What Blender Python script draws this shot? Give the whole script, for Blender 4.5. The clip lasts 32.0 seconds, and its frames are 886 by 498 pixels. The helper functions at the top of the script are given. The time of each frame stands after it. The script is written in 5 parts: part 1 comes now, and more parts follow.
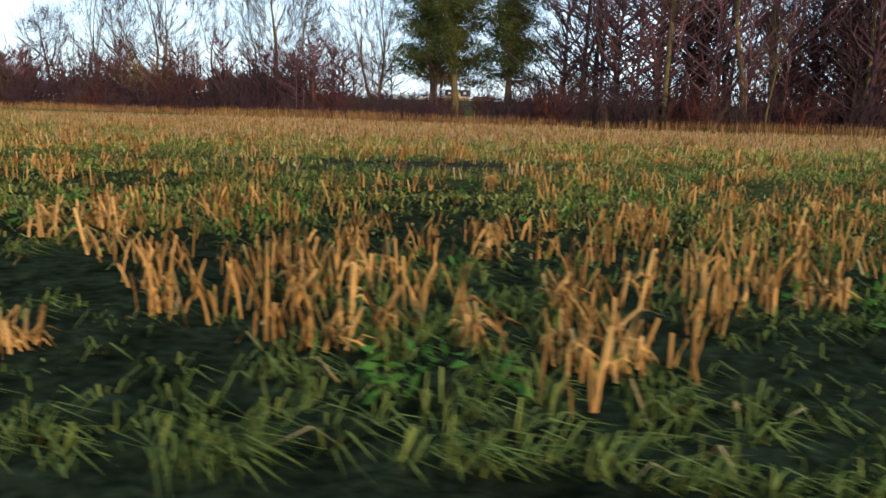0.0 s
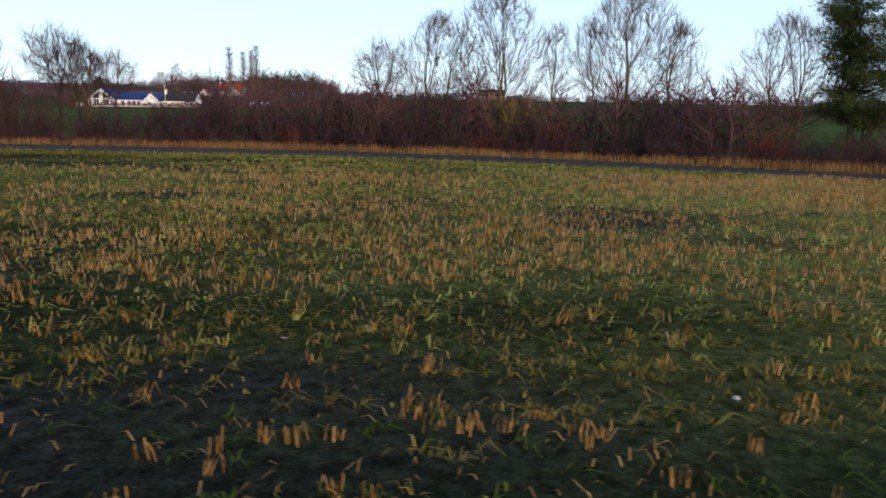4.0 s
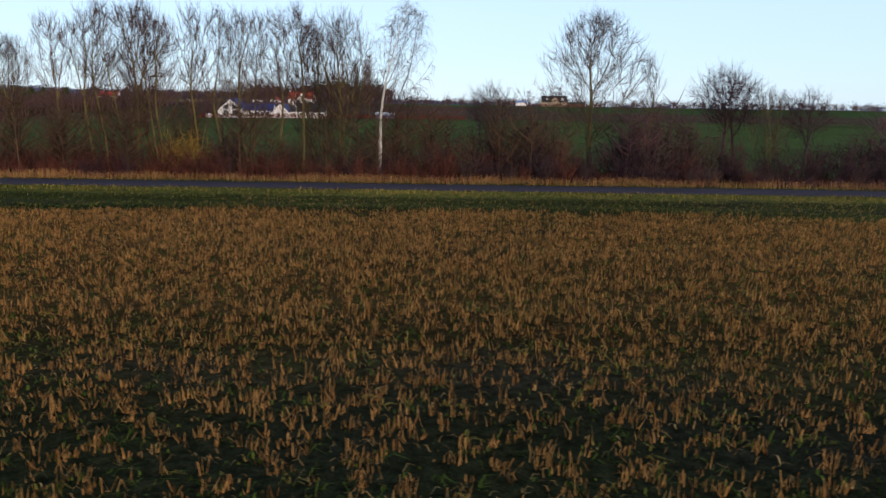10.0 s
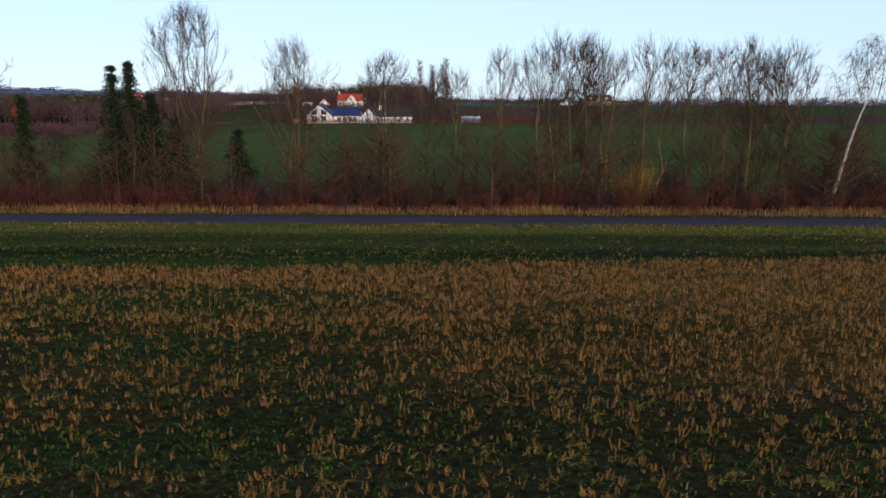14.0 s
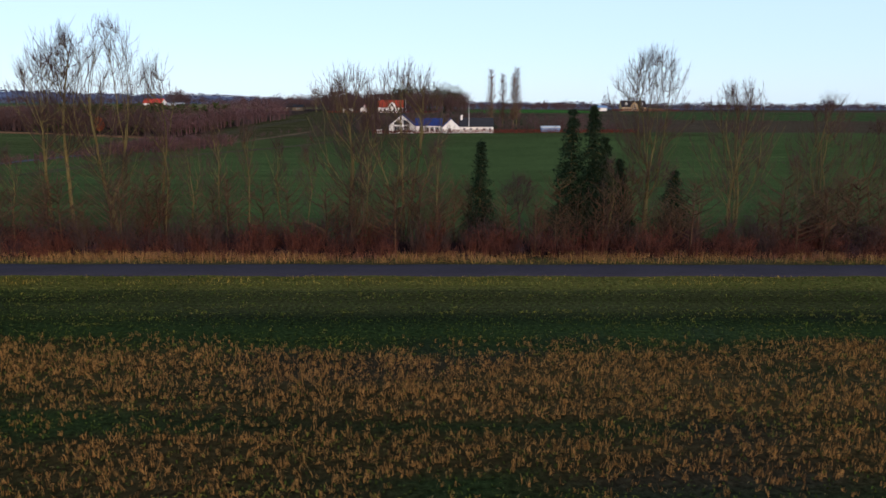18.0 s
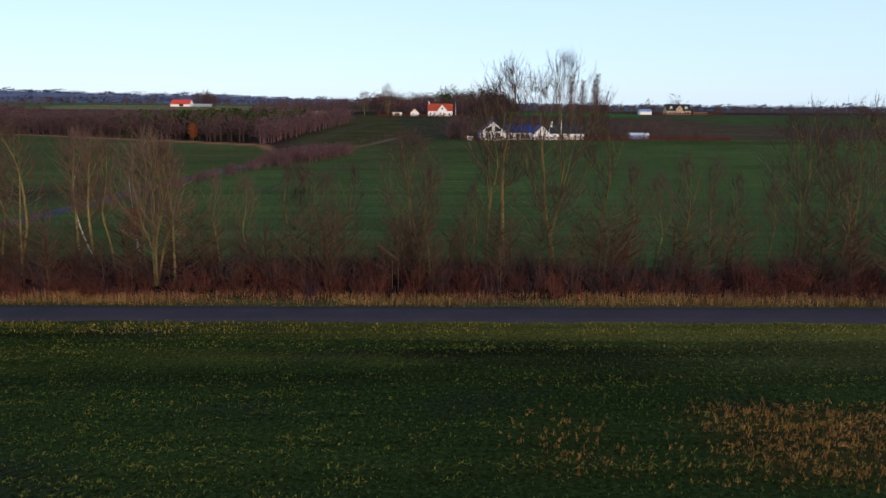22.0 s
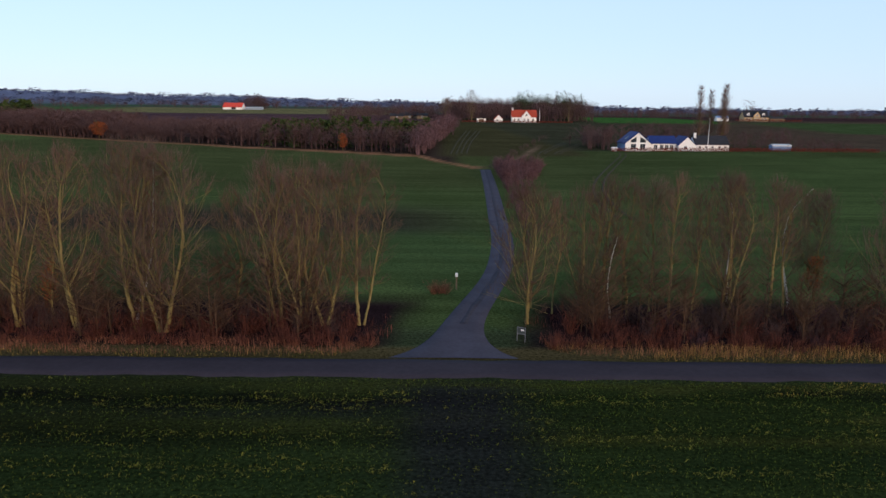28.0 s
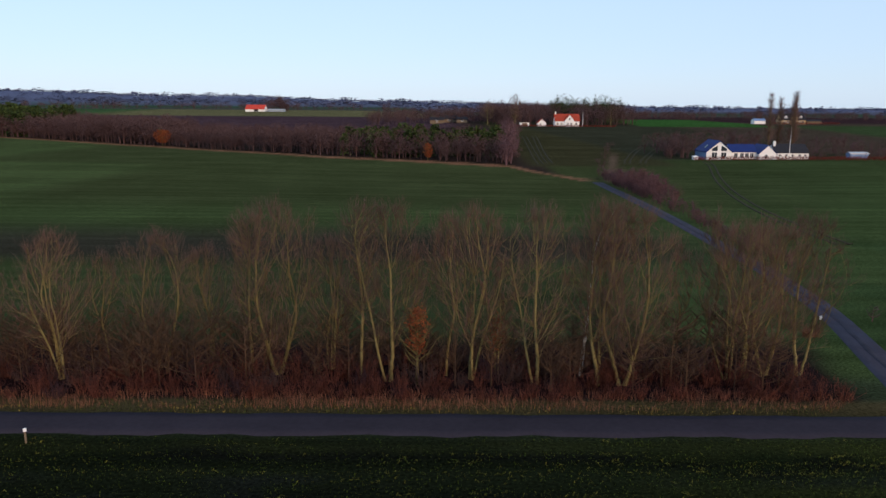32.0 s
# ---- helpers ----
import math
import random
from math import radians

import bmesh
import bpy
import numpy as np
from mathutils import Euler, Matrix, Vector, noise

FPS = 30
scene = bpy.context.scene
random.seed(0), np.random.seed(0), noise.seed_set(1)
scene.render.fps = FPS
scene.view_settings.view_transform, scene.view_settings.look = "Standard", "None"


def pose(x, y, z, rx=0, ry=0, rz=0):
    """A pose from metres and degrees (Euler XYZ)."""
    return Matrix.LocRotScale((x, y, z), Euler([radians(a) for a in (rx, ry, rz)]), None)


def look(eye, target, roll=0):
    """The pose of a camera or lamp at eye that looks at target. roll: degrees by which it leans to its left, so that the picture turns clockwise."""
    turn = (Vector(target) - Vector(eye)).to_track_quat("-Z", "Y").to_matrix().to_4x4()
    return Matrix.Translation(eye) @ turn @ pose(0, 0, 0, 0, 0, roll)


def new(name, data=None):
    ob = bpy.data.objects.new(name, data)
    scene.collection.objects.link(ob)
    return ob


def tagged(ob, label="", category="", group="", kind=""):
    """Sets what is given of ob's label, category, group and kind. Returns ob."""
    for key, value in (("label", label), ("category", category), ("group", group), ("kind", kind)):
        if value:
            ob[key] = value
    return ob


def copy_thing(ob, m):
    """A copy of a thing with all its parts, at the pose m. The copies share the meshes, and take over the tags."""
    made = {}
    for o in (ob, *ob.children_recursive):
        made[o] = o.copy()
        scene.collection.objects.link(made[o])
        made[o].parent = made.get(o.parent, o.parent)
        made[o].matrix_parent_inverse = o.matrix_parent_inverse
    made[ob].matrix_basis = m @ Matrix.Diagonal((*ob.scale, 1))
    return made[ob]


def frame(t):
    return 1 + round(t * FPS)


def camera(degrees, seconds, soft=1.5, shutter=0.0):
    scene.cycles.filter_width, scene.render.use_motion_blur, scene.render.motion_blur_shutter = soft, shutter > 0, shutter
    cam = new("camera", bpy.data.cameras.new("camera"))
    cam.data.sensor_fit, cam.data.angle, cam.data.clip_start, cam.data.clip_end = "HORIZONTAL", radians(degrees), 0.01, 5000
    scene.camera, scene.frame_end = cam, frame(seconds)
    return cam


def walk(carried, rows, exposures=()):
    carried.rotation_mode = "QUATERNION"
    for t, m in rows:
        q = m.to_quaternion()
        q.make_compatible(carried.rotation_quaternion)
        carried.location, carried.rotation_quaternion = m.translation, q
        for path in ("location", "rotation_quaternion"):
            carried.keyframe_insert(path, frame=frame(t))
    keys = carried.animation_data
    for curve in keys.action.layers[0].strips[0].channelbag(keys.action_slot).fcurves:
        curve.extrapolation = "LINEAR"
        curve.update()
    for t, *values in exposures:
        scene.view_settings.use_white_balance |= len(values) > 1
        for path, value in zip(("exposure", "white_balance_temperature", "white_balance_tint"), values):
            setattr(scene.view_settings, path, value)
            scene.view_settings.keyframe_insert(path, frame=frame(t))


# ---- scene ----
cam = camera(62.01, 32.0, soft=1.5, shutter=0.12)

# seconds, x, y, z, yaw, pitch, roll: a slow sideways climb along the road
PATH = (
    (0.0, 0.00, -0.00, 0.70, -0.24, -10.89, 1.50),
    (0.5, -1.92, 0.16, 1.05, -0.16, -10.86, 1.52),
    (1.0, -4.04, 0.20, 1.42, -0.12, -10.92, 1.66),
    (1.5, -6.43, 0.18, 1.78, -0.11, -11.06, 1.72),
    (2.0, -9.05, 0.16, 2.11, -0.06, -11.22, 1.60),
    (2.5, -11.96, 0.16, 2.33, 0.02, -11.23, 1.43),
    (3.0, -15.17, 0.27, 2.49, 0.04, -11.19, 1.25),
    (3.5, -18.53, 0.43, 2.63, 0.08, -11.19, 1.11),
    (4.0, -22.11, 0.55, 2.78, 0.06, -11.17, 1.05),
    (4.5, -25.84, 0.64, 2.95, -0.00, -11.14, 1.03),
    (5.0, -29.66, 0.73, 3.13, -0.06, -11.13, 1.05),
    (5.5, -33.51, 0.84, 3.34, -0.10, -11.12, 1.07),
    (6.0, -37.33, 1.00, 3.57, -0.06, -11.13, 1.06),
    (6.5, -41.18, 0.94, 3.81, -0.02, -11.12, 0.96),
    (7.0, -45.06, 0.72, 3.99, 0.00, -11.11, 0.81),
    (7.5, -48.85, 0.72, 4.15, 0.12, -11.09, 0.72),
    (8.0, -52.42, 0.72, 4.21, 0.17, -11.06, 0.67),
    (8.5, -56.06, 0.61, 4.21, 0.07, -11.11, 0.55),
    (9.0, -59.66, 0.54, 4.25, 0.06, -11.10, 0.53),
    (9.5, -63.31, 0.52, 4.33, -0.08, -11.01, 0.75),
    (10.0, -66.97, 0.61, 4.45, -0.02, -10.95, 0.84),
    (10.5, -70.65, 0.82, 4.65, 0.03, -10.90, 0.86),
    (11.0, -74.23, 0.93, 4.92, 0.26, -10.95, 0.75),
    (11.5, -77.85, 1.00, 5.23, 0.70, -11.04, 0.46),
    (12.0, -81.56, 0.94, 5.56, 0.65, -11.13, 0.18),
    (12.5, -85.23, 0.75, 5.82, 0.64, -11.16, 0.01),
    (13.0, -88.91, 0.51, 6.02, 0.55, -11.17, 0.04),
    (13.5, -92.67, 0.27, 6.24, 0.37, -11.15, 0.10),
    (14.0, -96.45, 0.13, 6.50, 0.25, -11.17, 0.24),
    (14.5, -100.28, 0.09, 6.82, 0.24, -11.12, 0.32),
    (15.0, -104.22, 0.14, 7.20, 0.28, -11.07, 0.26),
    (15.5, -108.23, 0.23, 7.60, 0.32, -11.02, 0.14),
    (16.0, -112.29, 0.34, 8.00, 0.29, -10.99, 0.02),
    (16.5, -116.38, 0.43, 8.34, 0.15, -10.99, -0.01),
    (17.0, -120.46, 0.47, 8.59, -0.18, -11.04, 0.12),
    (17.5, -124.55, 0.58, 8.87, -0.50, -11.02, 0.20),
    (18.0, -128.55, 0.74, 9.19, -0.55, -11.04, 0.18),
    (18.5, -132.53, 0.91, 9.55, -0.54, -11.04, 0.18),
    (19.0, -136.61, 0.95, 9.88, -0.58, -11.05, 0.20),
    (19.5, -140.57, 1.03, 10.19, -0.62, -11.04, 0.31),
    (20.0, -144.51, 1.18, 10.49, -0.61, -11.03, 0.39),
    (20.5, -148.42, 1.46, 10.78, -0.49, -11.00, 0.41),
    (21.0, -152.32, 1.74, 10.99, -0.53, -11.03, 0.37),
    (21.5, -156.22, 1.94, 11.18, -0.59, -11.06, 0.34),
    (22.0, -160.05, 2.05, 11.42, -0.62, -11.06, 0.34),
    (22.5, -163.90, 2.00, 11.74, -0.27, -11.06, 0.42),
    (23.0, -167.83, 2.09, 12.11, 0.28, -11.05, 0.41),
    (23.5, -171.70, 2.30, 12.43, 0.47, -11.00, 0.42),
    (24.0, -175.69, 2.51, 12.59, 0.56, -11.01, 0.45),
    (24.5, -179.66, 2.61, 12.72, 0.39, -11.04, 0.47),
    (25.0, -183.60, 2.66, 12.94, 0.19, -11.05, 0.51),
    (25.5, -187.49, 2.68, 13.21, 0.01, -11.03, 0.54),
    (26.0, -191.34, 2.69, 13.50, -0.10, -11.01, 0.57),
    (26.5, -195.15, 2.72, 13.77, -0.10, -10.98, 0.57),
    (27.0, -198.91, 2.79, 13.99, 0.05, -10.99, 0.53),
    (27.5, -202.72, 2.80, 14.11, 0.13, -10.98, 0.56),
    (28.0, -206.52, 2.79, 14.27, 0.07, -11.00, 0.55),
    (28.5, -210.35, 2.69, 14.53, -0.14, -11.02, 0.53),
    (29.0, -214.19, 2.60, 14.95, -0.18, -11.03, 0.53),
    (29.5, -218.08, 2.49, 15.46, -0.17, -11.02, 0.48),
    (30.0, -222.05, 2.44, 15.99, -0.18, -11.04, 0.46),
    (30.5, -226.08, 2.43, 16.52, -0.16, -11.03, 0.47),
    (31.0, -229.86, 2.45, 17.04, -0.15, -11.07, 0.48),
    (31.5, -233.13, 2.50, 17.50, -0.18, -11.09, 0.45),
    (32.0, -236.13, 2.47, 17.84, -0.21, -11.14, 0.40),
)


def flight(x, y, z, yaw, pitch, roll):
    a, b = radians(yaw), radians(pitch)
    return look((x, y, z), (x - math.sin(a) * math.cos(b), y + math.cos(a) * math.cos(b), z + math.sin(b)), roll)


EXPOSURE = ((0.0, 0.7, 6400, 16), (1.0, 0.76, 6400, 15), (2.0, 0.78, 6380, 16), (3.0, 0.45, 6330, 18), (3.5, 0.35, 6300, 19), (6.0, 0.1, 6250, 19), (19.0, 0.05, 6150, 20), (28.0, -0.06, 6150, 21), (32.0, -0.13, 6160, 22))
walk(cam, [(r[0], flight(*r[1:])) for r in PATH], EXPOSURE)

# ---- light ----
world = bpy.data.worlds.new("winter_sky")
scene.world = world
world.use_nodes = True
wn = world.node_tree
sky = wn.nodes.new("ShaderNodeTexSky")
sky.sky_type = "NISHITA"
sky.sun_disc = False
SUN_ELEV, SUN_AZ = radians(13), radians(150)   # azimuth from +y, clockwise: behind the camera
sky.sun_elevation, sky.sun_rotation = SUN_ELEV, SUN_AZ
sky.altitude, sky.air_density, sky.dust_density, sky.ozone_density = 0, 1.0, 0.3, 3.0
veil = wn.nodes.new("ShaderNodeMix")           # a thin, even veil of high cloud
veil.data_type = "RGBA"
veil.inputs[0].default_value = 0.68
veil.inputs[7].default_value = (4.9, 6.6, 7.6, 1)
wn.links.new(sky.outputs[0], veil.inputs[6])
wn.links.new(veil.outputs[2], wn.nodes["Background"].inputs[0])
wn.nodes["Background"].inputs[1].default_value = 0.15
sun = new("sun", bpy.data.lights.new("sun", "SUN"))
sun.data.energy, sun.data.angle, sun.data.color = 2.5, radians(4), (1.0, 0.70, 0.42)
sun.matrix_world = look((60 * math.sin(SUN_AZ), 60 * math.cos(SUN_AZ), 60 * math.tan(SUN_ELEV)), (0, 0, 0))


# ---- materials ----
def material(name, color, rough=0.85, vary=0.35, scale=6.0, detail=0.0, bump=0.0, tint=None, island=0.0, thing=0.0, spec=0.02, metal=0.0):
    """Noise at two scales between a darker and a lighter tone, with an optional second tint, and fine relief."""
    m = bpy.data.materials.new(name)
    m.use_nodes = True
    n, l = m.node_tree.nodes, m.node_tree.links
    b = n["Principled BSDF"]
    b.inputs["Roughness"].default_value = rough
    b.inputs["Specular IOR Level"].default_value = spec
    b.inputs["Metallic"].default_value = metal
    geo = n.new("ShaderNodeTexCoord")
    big, fine = n.new("ShaderNodeTexNoise"), n.new("ShaderNodeTexNoise")
    big.inputs["Scale"].default_value, fine.inputs["Scale"].default_value = scale, scale * 9
    for t in (big, fine):
        t.inputs["Detail"].default_value = 5
        l.new(geo.outputs["Object"], t.inputs["Vector"])
    add = n.new("ShaderNodeMath")
    add.operation = "MULTIPLY_ADD"
    l.new(fine.outputs["Fac"], add.inputs[0])
    add.inputs[1].default_value = 0.6
    half = n.new("ShaderNodeMath")
    half.operation = "MULTIPLY_ADD"
    l.new(big.outputs["Fac"], half.inputs[0])
    half.inputs[1].default_value, half.inputs[2].default_value = 0.9, -0.25
    l.new(half.outputs[0], add.inputs[2])
    fac = add.outputs[0]
    extra = None
    if island:
        extra, k = n.new("ShaderNodeNewGeometry").outputs["Random Per Island"], island
    elif thing:
        extra, k = n.new("ShaderNodeObjectInfo").outputs["Random"], thing
    if extra:
        mul = n.new("ShaderNodeMath")
        mul.operation = "MULTIPLY_ADD"
        l.new(extra, mul.inputs[0])
        mul.inputs[1].default_value = k
        shift = n.new("ShaderNodeMath")
        shift.operation = "SUBTRACT"
        l.new(fac, shift.inputs[0])
        shift.inputs[1].default_value = k / 2
        l.new(shift.outputs[0], mul.inputs[2])
        fac = mul.outputs[0]
    ramp = n.new("ShaderNodeMix")
    ramp.data_type = "RGBA"
    ramp.clamp_factor = True
    hi = tint or tuple(min(0.9, c * (1 + vary)) for c in color)
    lo = tuple(c * (1 - vary) for c in color)
    ramp.inputs[6].default_value, ramp.inputs[7].default_value = (*lo, 1), (*hi, 1)
    l.new(fac, ramp.inputs[0])
    l.new(ramp.outputs[2], b.inputs["Base Color"])
    if bump:
        bp = n.new("ShaderNodeBump")
        bp.inputs["Strength"].default_value, bp.inputs["Distance"].default_value = 0.6, bump
        l.new(fine.outputs["Fac"], bp.inputs["Height"])
        l.new(bp.outputs[0], b.inputs["Normal"])
    return m


def ground_material():
    """Crop colour from the sheet's own colour layer, broken up by clods, drill rows and patches."""
    m = bpy.data.materials.new("farmland")
    m.use_nodes = True
    n, l = m.node_tree.nodes, m.node_tree.links
    b = n["Principled BSDF"]
    b.inputs["Roughness"].default_value, b.inputs["Specular IOR Level"].default_value = 0.95, 0.0
    crop = n.new("ShaderNodeVertexColor")
    crop.layer_name = "crop"
    co = n.new("ShaderNodeTexCoord")
    stretch = n.new("ShaderNodeMapping")
    stretch.inputs["Scale"].default_value = (0.015, 1.0, 1.0)
    l.new(co.outputs["Object"], stretch.inputs["Vector"])
    parts = []
    for src, scale, lo, hi in ((co.outputs["Object"], 0.06, 0.86, 1.14), (stretch.outputs[0], 0.55, 0.76, 1.24), (co.outputs["Object"], 5.0, 0.45, 1.55), (co.outputs["Object"], 24.0, 0.5, 1.5)):
        t = n.new("ShaderNodeTexNoise")
        t.inputs["Scale"].default_value, t.inputs["Detail"].default_value = scale, 6
        l.new(src, t.inputs["Vector"])
        r = n.new("ShaderNodeMapRange")
        r.inputs[1].default_value, r.inputs[2].default_value = 0.3, 0.7
        r.inputs[3].default_value, r.inputs[4].default_value = lo, hi
        l.new(t.outputs["Fac"], r.inputs[0])
        parts.append((t, r))
    out = crop.outputs[0]
    for t, r in parts:
        mul = n.new("ShaderNodeVectorMath")
        mul.operation = "SCALE"
        l.new(out, mul.inputs[0])
        l.new(r.outputs[0], mul.inputs["Scale"])
        out = mul.outputs[0]
    l.new(out, b.inputs["Base Color"])
    bp = n.new("ShaderNodeBump")
    bp.inputs["Strength"].default_value, bp.inputs["Distance"].default_value = 0.8, 0.08
    l.new(parts[2][0].outputs["Fac"], bp.inputs["Height"])
    l.new(bp.outputs[0], b.inputs["Normal"])
    return m


M = dict(
    land=ground_material(),
    asphalt=material("worn_asphalt", (0.034, 0.029, 0.037), 0.9, 0.3, 0.35, bump=0.01),
    gravel=material("track_gravel", (0.052, 0.049, 0.066), 0.95, 0.4, 0.5, bump=0.02),
    ruts=material("rut_grass", (0.041, 0.040, 0.053), 0.95, 0.5, 0.7, bump=0.03),
    tramline=material("tramline_soil", (0.040, 0.036, 0.024), 0.95, 0.4, 0.4, bump=0.02),
    stalk=material("dry_stalk", (0.12, 0.052, 0.015), 0.7, 0.6, 1.2, island=0.9, tint=(0.52, 0.26, 0.080)),
    gold=material("golden_stalk", (0.15, 0.065, 0.018), 0.7, 0.6, 9.0, thing=0.9, tint=(0.58, 0.33, 0.11)),
    goldmix=material("folded_stalk", (0.15, 0.068, 0.018), 0.7, 0.5, 1.5, island=0.9, tint=(0.52, 0.28, 0.085)),
    tawny=material("tawny_grass", (0.14, 0.07, 0.026), 0.9, 0.5, 0.3, island=0.8, tint=(0.38, 0.22, 0.08)),
    palestalk=material("pale_stalk", (0.26, 0.125, 0.05), 0.7, 0.5, 1.2, island=0.9, tint=(0.68, 0.41, 0.19)),
    straw=material("dry_grass", (0.24, 0.15, 0.06), 0.85, 0.45, 2, island=0.7, tint=(0.46, 0.31, 0.13)),
    grass=material("winter_grass", (0.020, 0.037, 0.007), 0.8, 0.6, 0.3, island=0.9, tint=(0.070, 0.095, 0.016)),
    lush=material("lush_grass", (0.030, 0.062, 0.012), 0.7, 0.6, 0.8, island=0.9, tint=(0.17, 0.19, 0.042)),
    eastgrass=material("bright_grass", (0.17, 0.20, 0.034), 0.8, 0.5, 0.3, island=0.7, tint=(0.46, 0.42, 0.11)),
    fieldgrass=material("pale_field_grass", (0.042, 0.052, 0.009), 0.8, 0.55, 0.3, island=0.8, tint=(0.185, 0.165, 0.031)),
    oldgrass=material("yellowing_grass", (0.095, 0.076, 0.013), 0.8, 0.55, 0.3, island=0.8, tint=(0.33, 0.24, 0.055)),
    leafy=material("field_weed", (0.03, 0.09, 0.02), 0.6, 0.5, 3, island=0.7, tint=(0.07, 0.18, 0.03)),
    bark=material("olive_bark", (0.125, 0.102, 0.043), 0.9, 0.5, 2.5, bump=0.01, thing=0.4),
    darkbark=material("dark_bark", (0.045, 0.035, 0.032), 0.9, 0.5, 2.5, bump=0.02, thing=0.4),
    sapling=material("young_stem", (0.060, 0.036, 0.028), 0.9, 0.45, 0.7, island=0.7, tint=(0.12, 0.075, 0.045)),
    verge=material("verge_grass", (0.105, 0.042, 0.026), 0.9, 0.5, 0.25, island=0.8, tint=(0.27, 0.125, 0.075)),
    twig=material("bare_twig", (0.066, 0.041, 0.036), 0.9, 0.4, 1.5, thing=0.5),
    # lighter copies of twig and bark, with warm sunlight put into the colour
    littwig=material("sunlit_twig", (0.110, 0.067, 0.050), 0.9, 0.45, 1.5, thing=0.5),
    litbark=material("sunlit_bark", (0.165, 0.132, 0.054), 0.9, 0.5, 2.5, bump=0.01, thing=0.4),
    darktwig=material("dark_twig", (0.050, 0.028, 0.031), 0.9, 0.4, 1.5, thing=0.4),
    birch=material("birch_bark", (0.55, 0.52, 0.46), 0.8, 0.75, 3.0, tint=(0.78, 0.76, 0.70), bump=0.01),
    redtwig=material("reddish_shrub_twig", (0.062, 0.023, 0.020), 0.9, 0.45, 0.3, island=0.8, tint=(0.150, 0.055, 0.037)),
    ochre=material("ochre_twig", (0.26, 0.17, 0.04), 0.9, 0.4, 1.0, island=0.6),
    rust=material("rust_leaf", (0.20, 0.060, 0.024), 0.8, 0.5, 2.0, island=0.7),
    needle=material("pine_needle", (0.026, 0.040, 0.014), 0.8, 0.5, 0.8, island=0.8, tint=(0.10, 0.115, 0.034)),
    spruce=material("spruce_needle", (0.018, 0.032, 0.017), 0.8, 0.5, 0.8, island=0.6),
    woodmass=material("far_bare_wood", (0.084, 0.051, 0.049), 0.95, 0.3, 0.05, island=0.8),
    purple=material("purple_twig", (0.080, 0.042, 0.050), 0.95, 0.5, 0.2, island=0.8, tint=(0.165, 0.088, 0.088)),
    purplewood=material("purple_wood", (0.105, 0.060, 0.064), 0.95, 0.4, 0.05, island=0.7),
    farconifer=material("far_conifer", (0.022, 0.038, 0.018), 0.95, 0.5, 0.05, island=0.8, tint=(0.06, 0.085, 0.025)),
    # far woods: blue aerial haze is mixed into the colour
    haze=material("hazed_wood", (0.078, 0.092, 0.150), 0.95, 0.12, 0.01, island=0.3),
    hedge=material("beech_hedge", (0.15, 0.034, 0.024), 0.9, 0.45, 1.0, island=0.7),
    white=material("white_render", (0.80, 0.79, 0.76), 0.8, 0.08, 0.6),
    # paint on the outbuildings; on the farmhouse's side wall, shade as colour
    bluewall=material("blue_paint_and_shade", (0.16, 0.25, 0.42), 0.7, 0.15, 0.8),
    slate=material("blue_black_roof", (0.012, 0.026, 0.120), 0.65, 0.3, 0.8, spec=0.12),
    black=material("black_roof", (0.03, 0.03, 0.035), 0.7, 0.3, 0.8),
    redroof=material("red_clay_roof", (0.32, 0.055, 0.032), 0.8, 0.25, 0.8),
    brick=material("yellow_brick", (0.45, 0.32, 0.18), 0.85, 0.25, 2.0),
    redbarn=material("red_sheet_roof", (0.50, 0.06, 0.04), 0.6, 0.2, 0.4),
    glass=material("window_glass", (0.03, 0.04, 0.05), 0.08, 0.2, 1.0, spec=0.6),
    metal=material("galvanised_metal", (0.45, 0.46, 0.47), 0.45, 0.2, 4.0, metal=0.8),
    dullmetal=material("dull_grey_metal", (0.13, 0.13, 0.145), 0.6, 0.25, 6.0),
    signdark=material("dark_sign_face", (0.05, 0.06, 0.06), 0.5, 0.2, 4.0),
    wood=material("weathered_post", (0.16, 0.12, 0.08), 0.9, 0.3, 5.0),
    stone=material("field_stone", (0.30, 0.27, 0.27), 0.9, 0.25, 8.0, bump=0.01),
)


# ---- building helpers ----
def link_mesh(name, verts, faces, mat, parent=None, label=""):
    me = bpy.data.meshes.new(name)
    me.from_pydata(verts, [], faces)
    me.materials.append(mat)
    ob = new(name, me)
    ob.parent = parent
    if label:
        ob["label"] = label
    return ob


def part(name, bm, mat, parent=None, label=""):
    me = bpy.data.meshes.new(name)
    bm.to_mesh(me)
    bm.free()
    me.materials.append(mat)
    ob = new(name, me)
    ob.parent = parent
    if label:
        ob["label"] = label
    return ob


def thing(name, m, label, category, group="", kind=""):
    ob = new(name)
    ob.matrix_basis = m
    return tagged(ob, label, category, group, kind)


def fast_mesh(name, verts, faces, mat):
    """One mesh from an array of points and an array of equal-sided faces."""
    me = bpy.data.meshes.new(name)
    verts, faces = np.asarray(verts, np.float32), np.asarray(faces, np.int32)
    k = faces.shape[1]
    me.vertices.add(len(verts))
    me.vertices.foreach_set("co", verts.ravel())
    me.loops.add(faces.size)
    me.loops.foreach_set("vertex_index", faces.ravel())
    me.polygons.add(len(faces))
    me.polygons.foreach_set("loop_start", np.arange(0, faces.size, k, dtype=np.int32))
    me.update(calc_edges=True)
    me.validate()
    me.materials.append(mat)
    return me


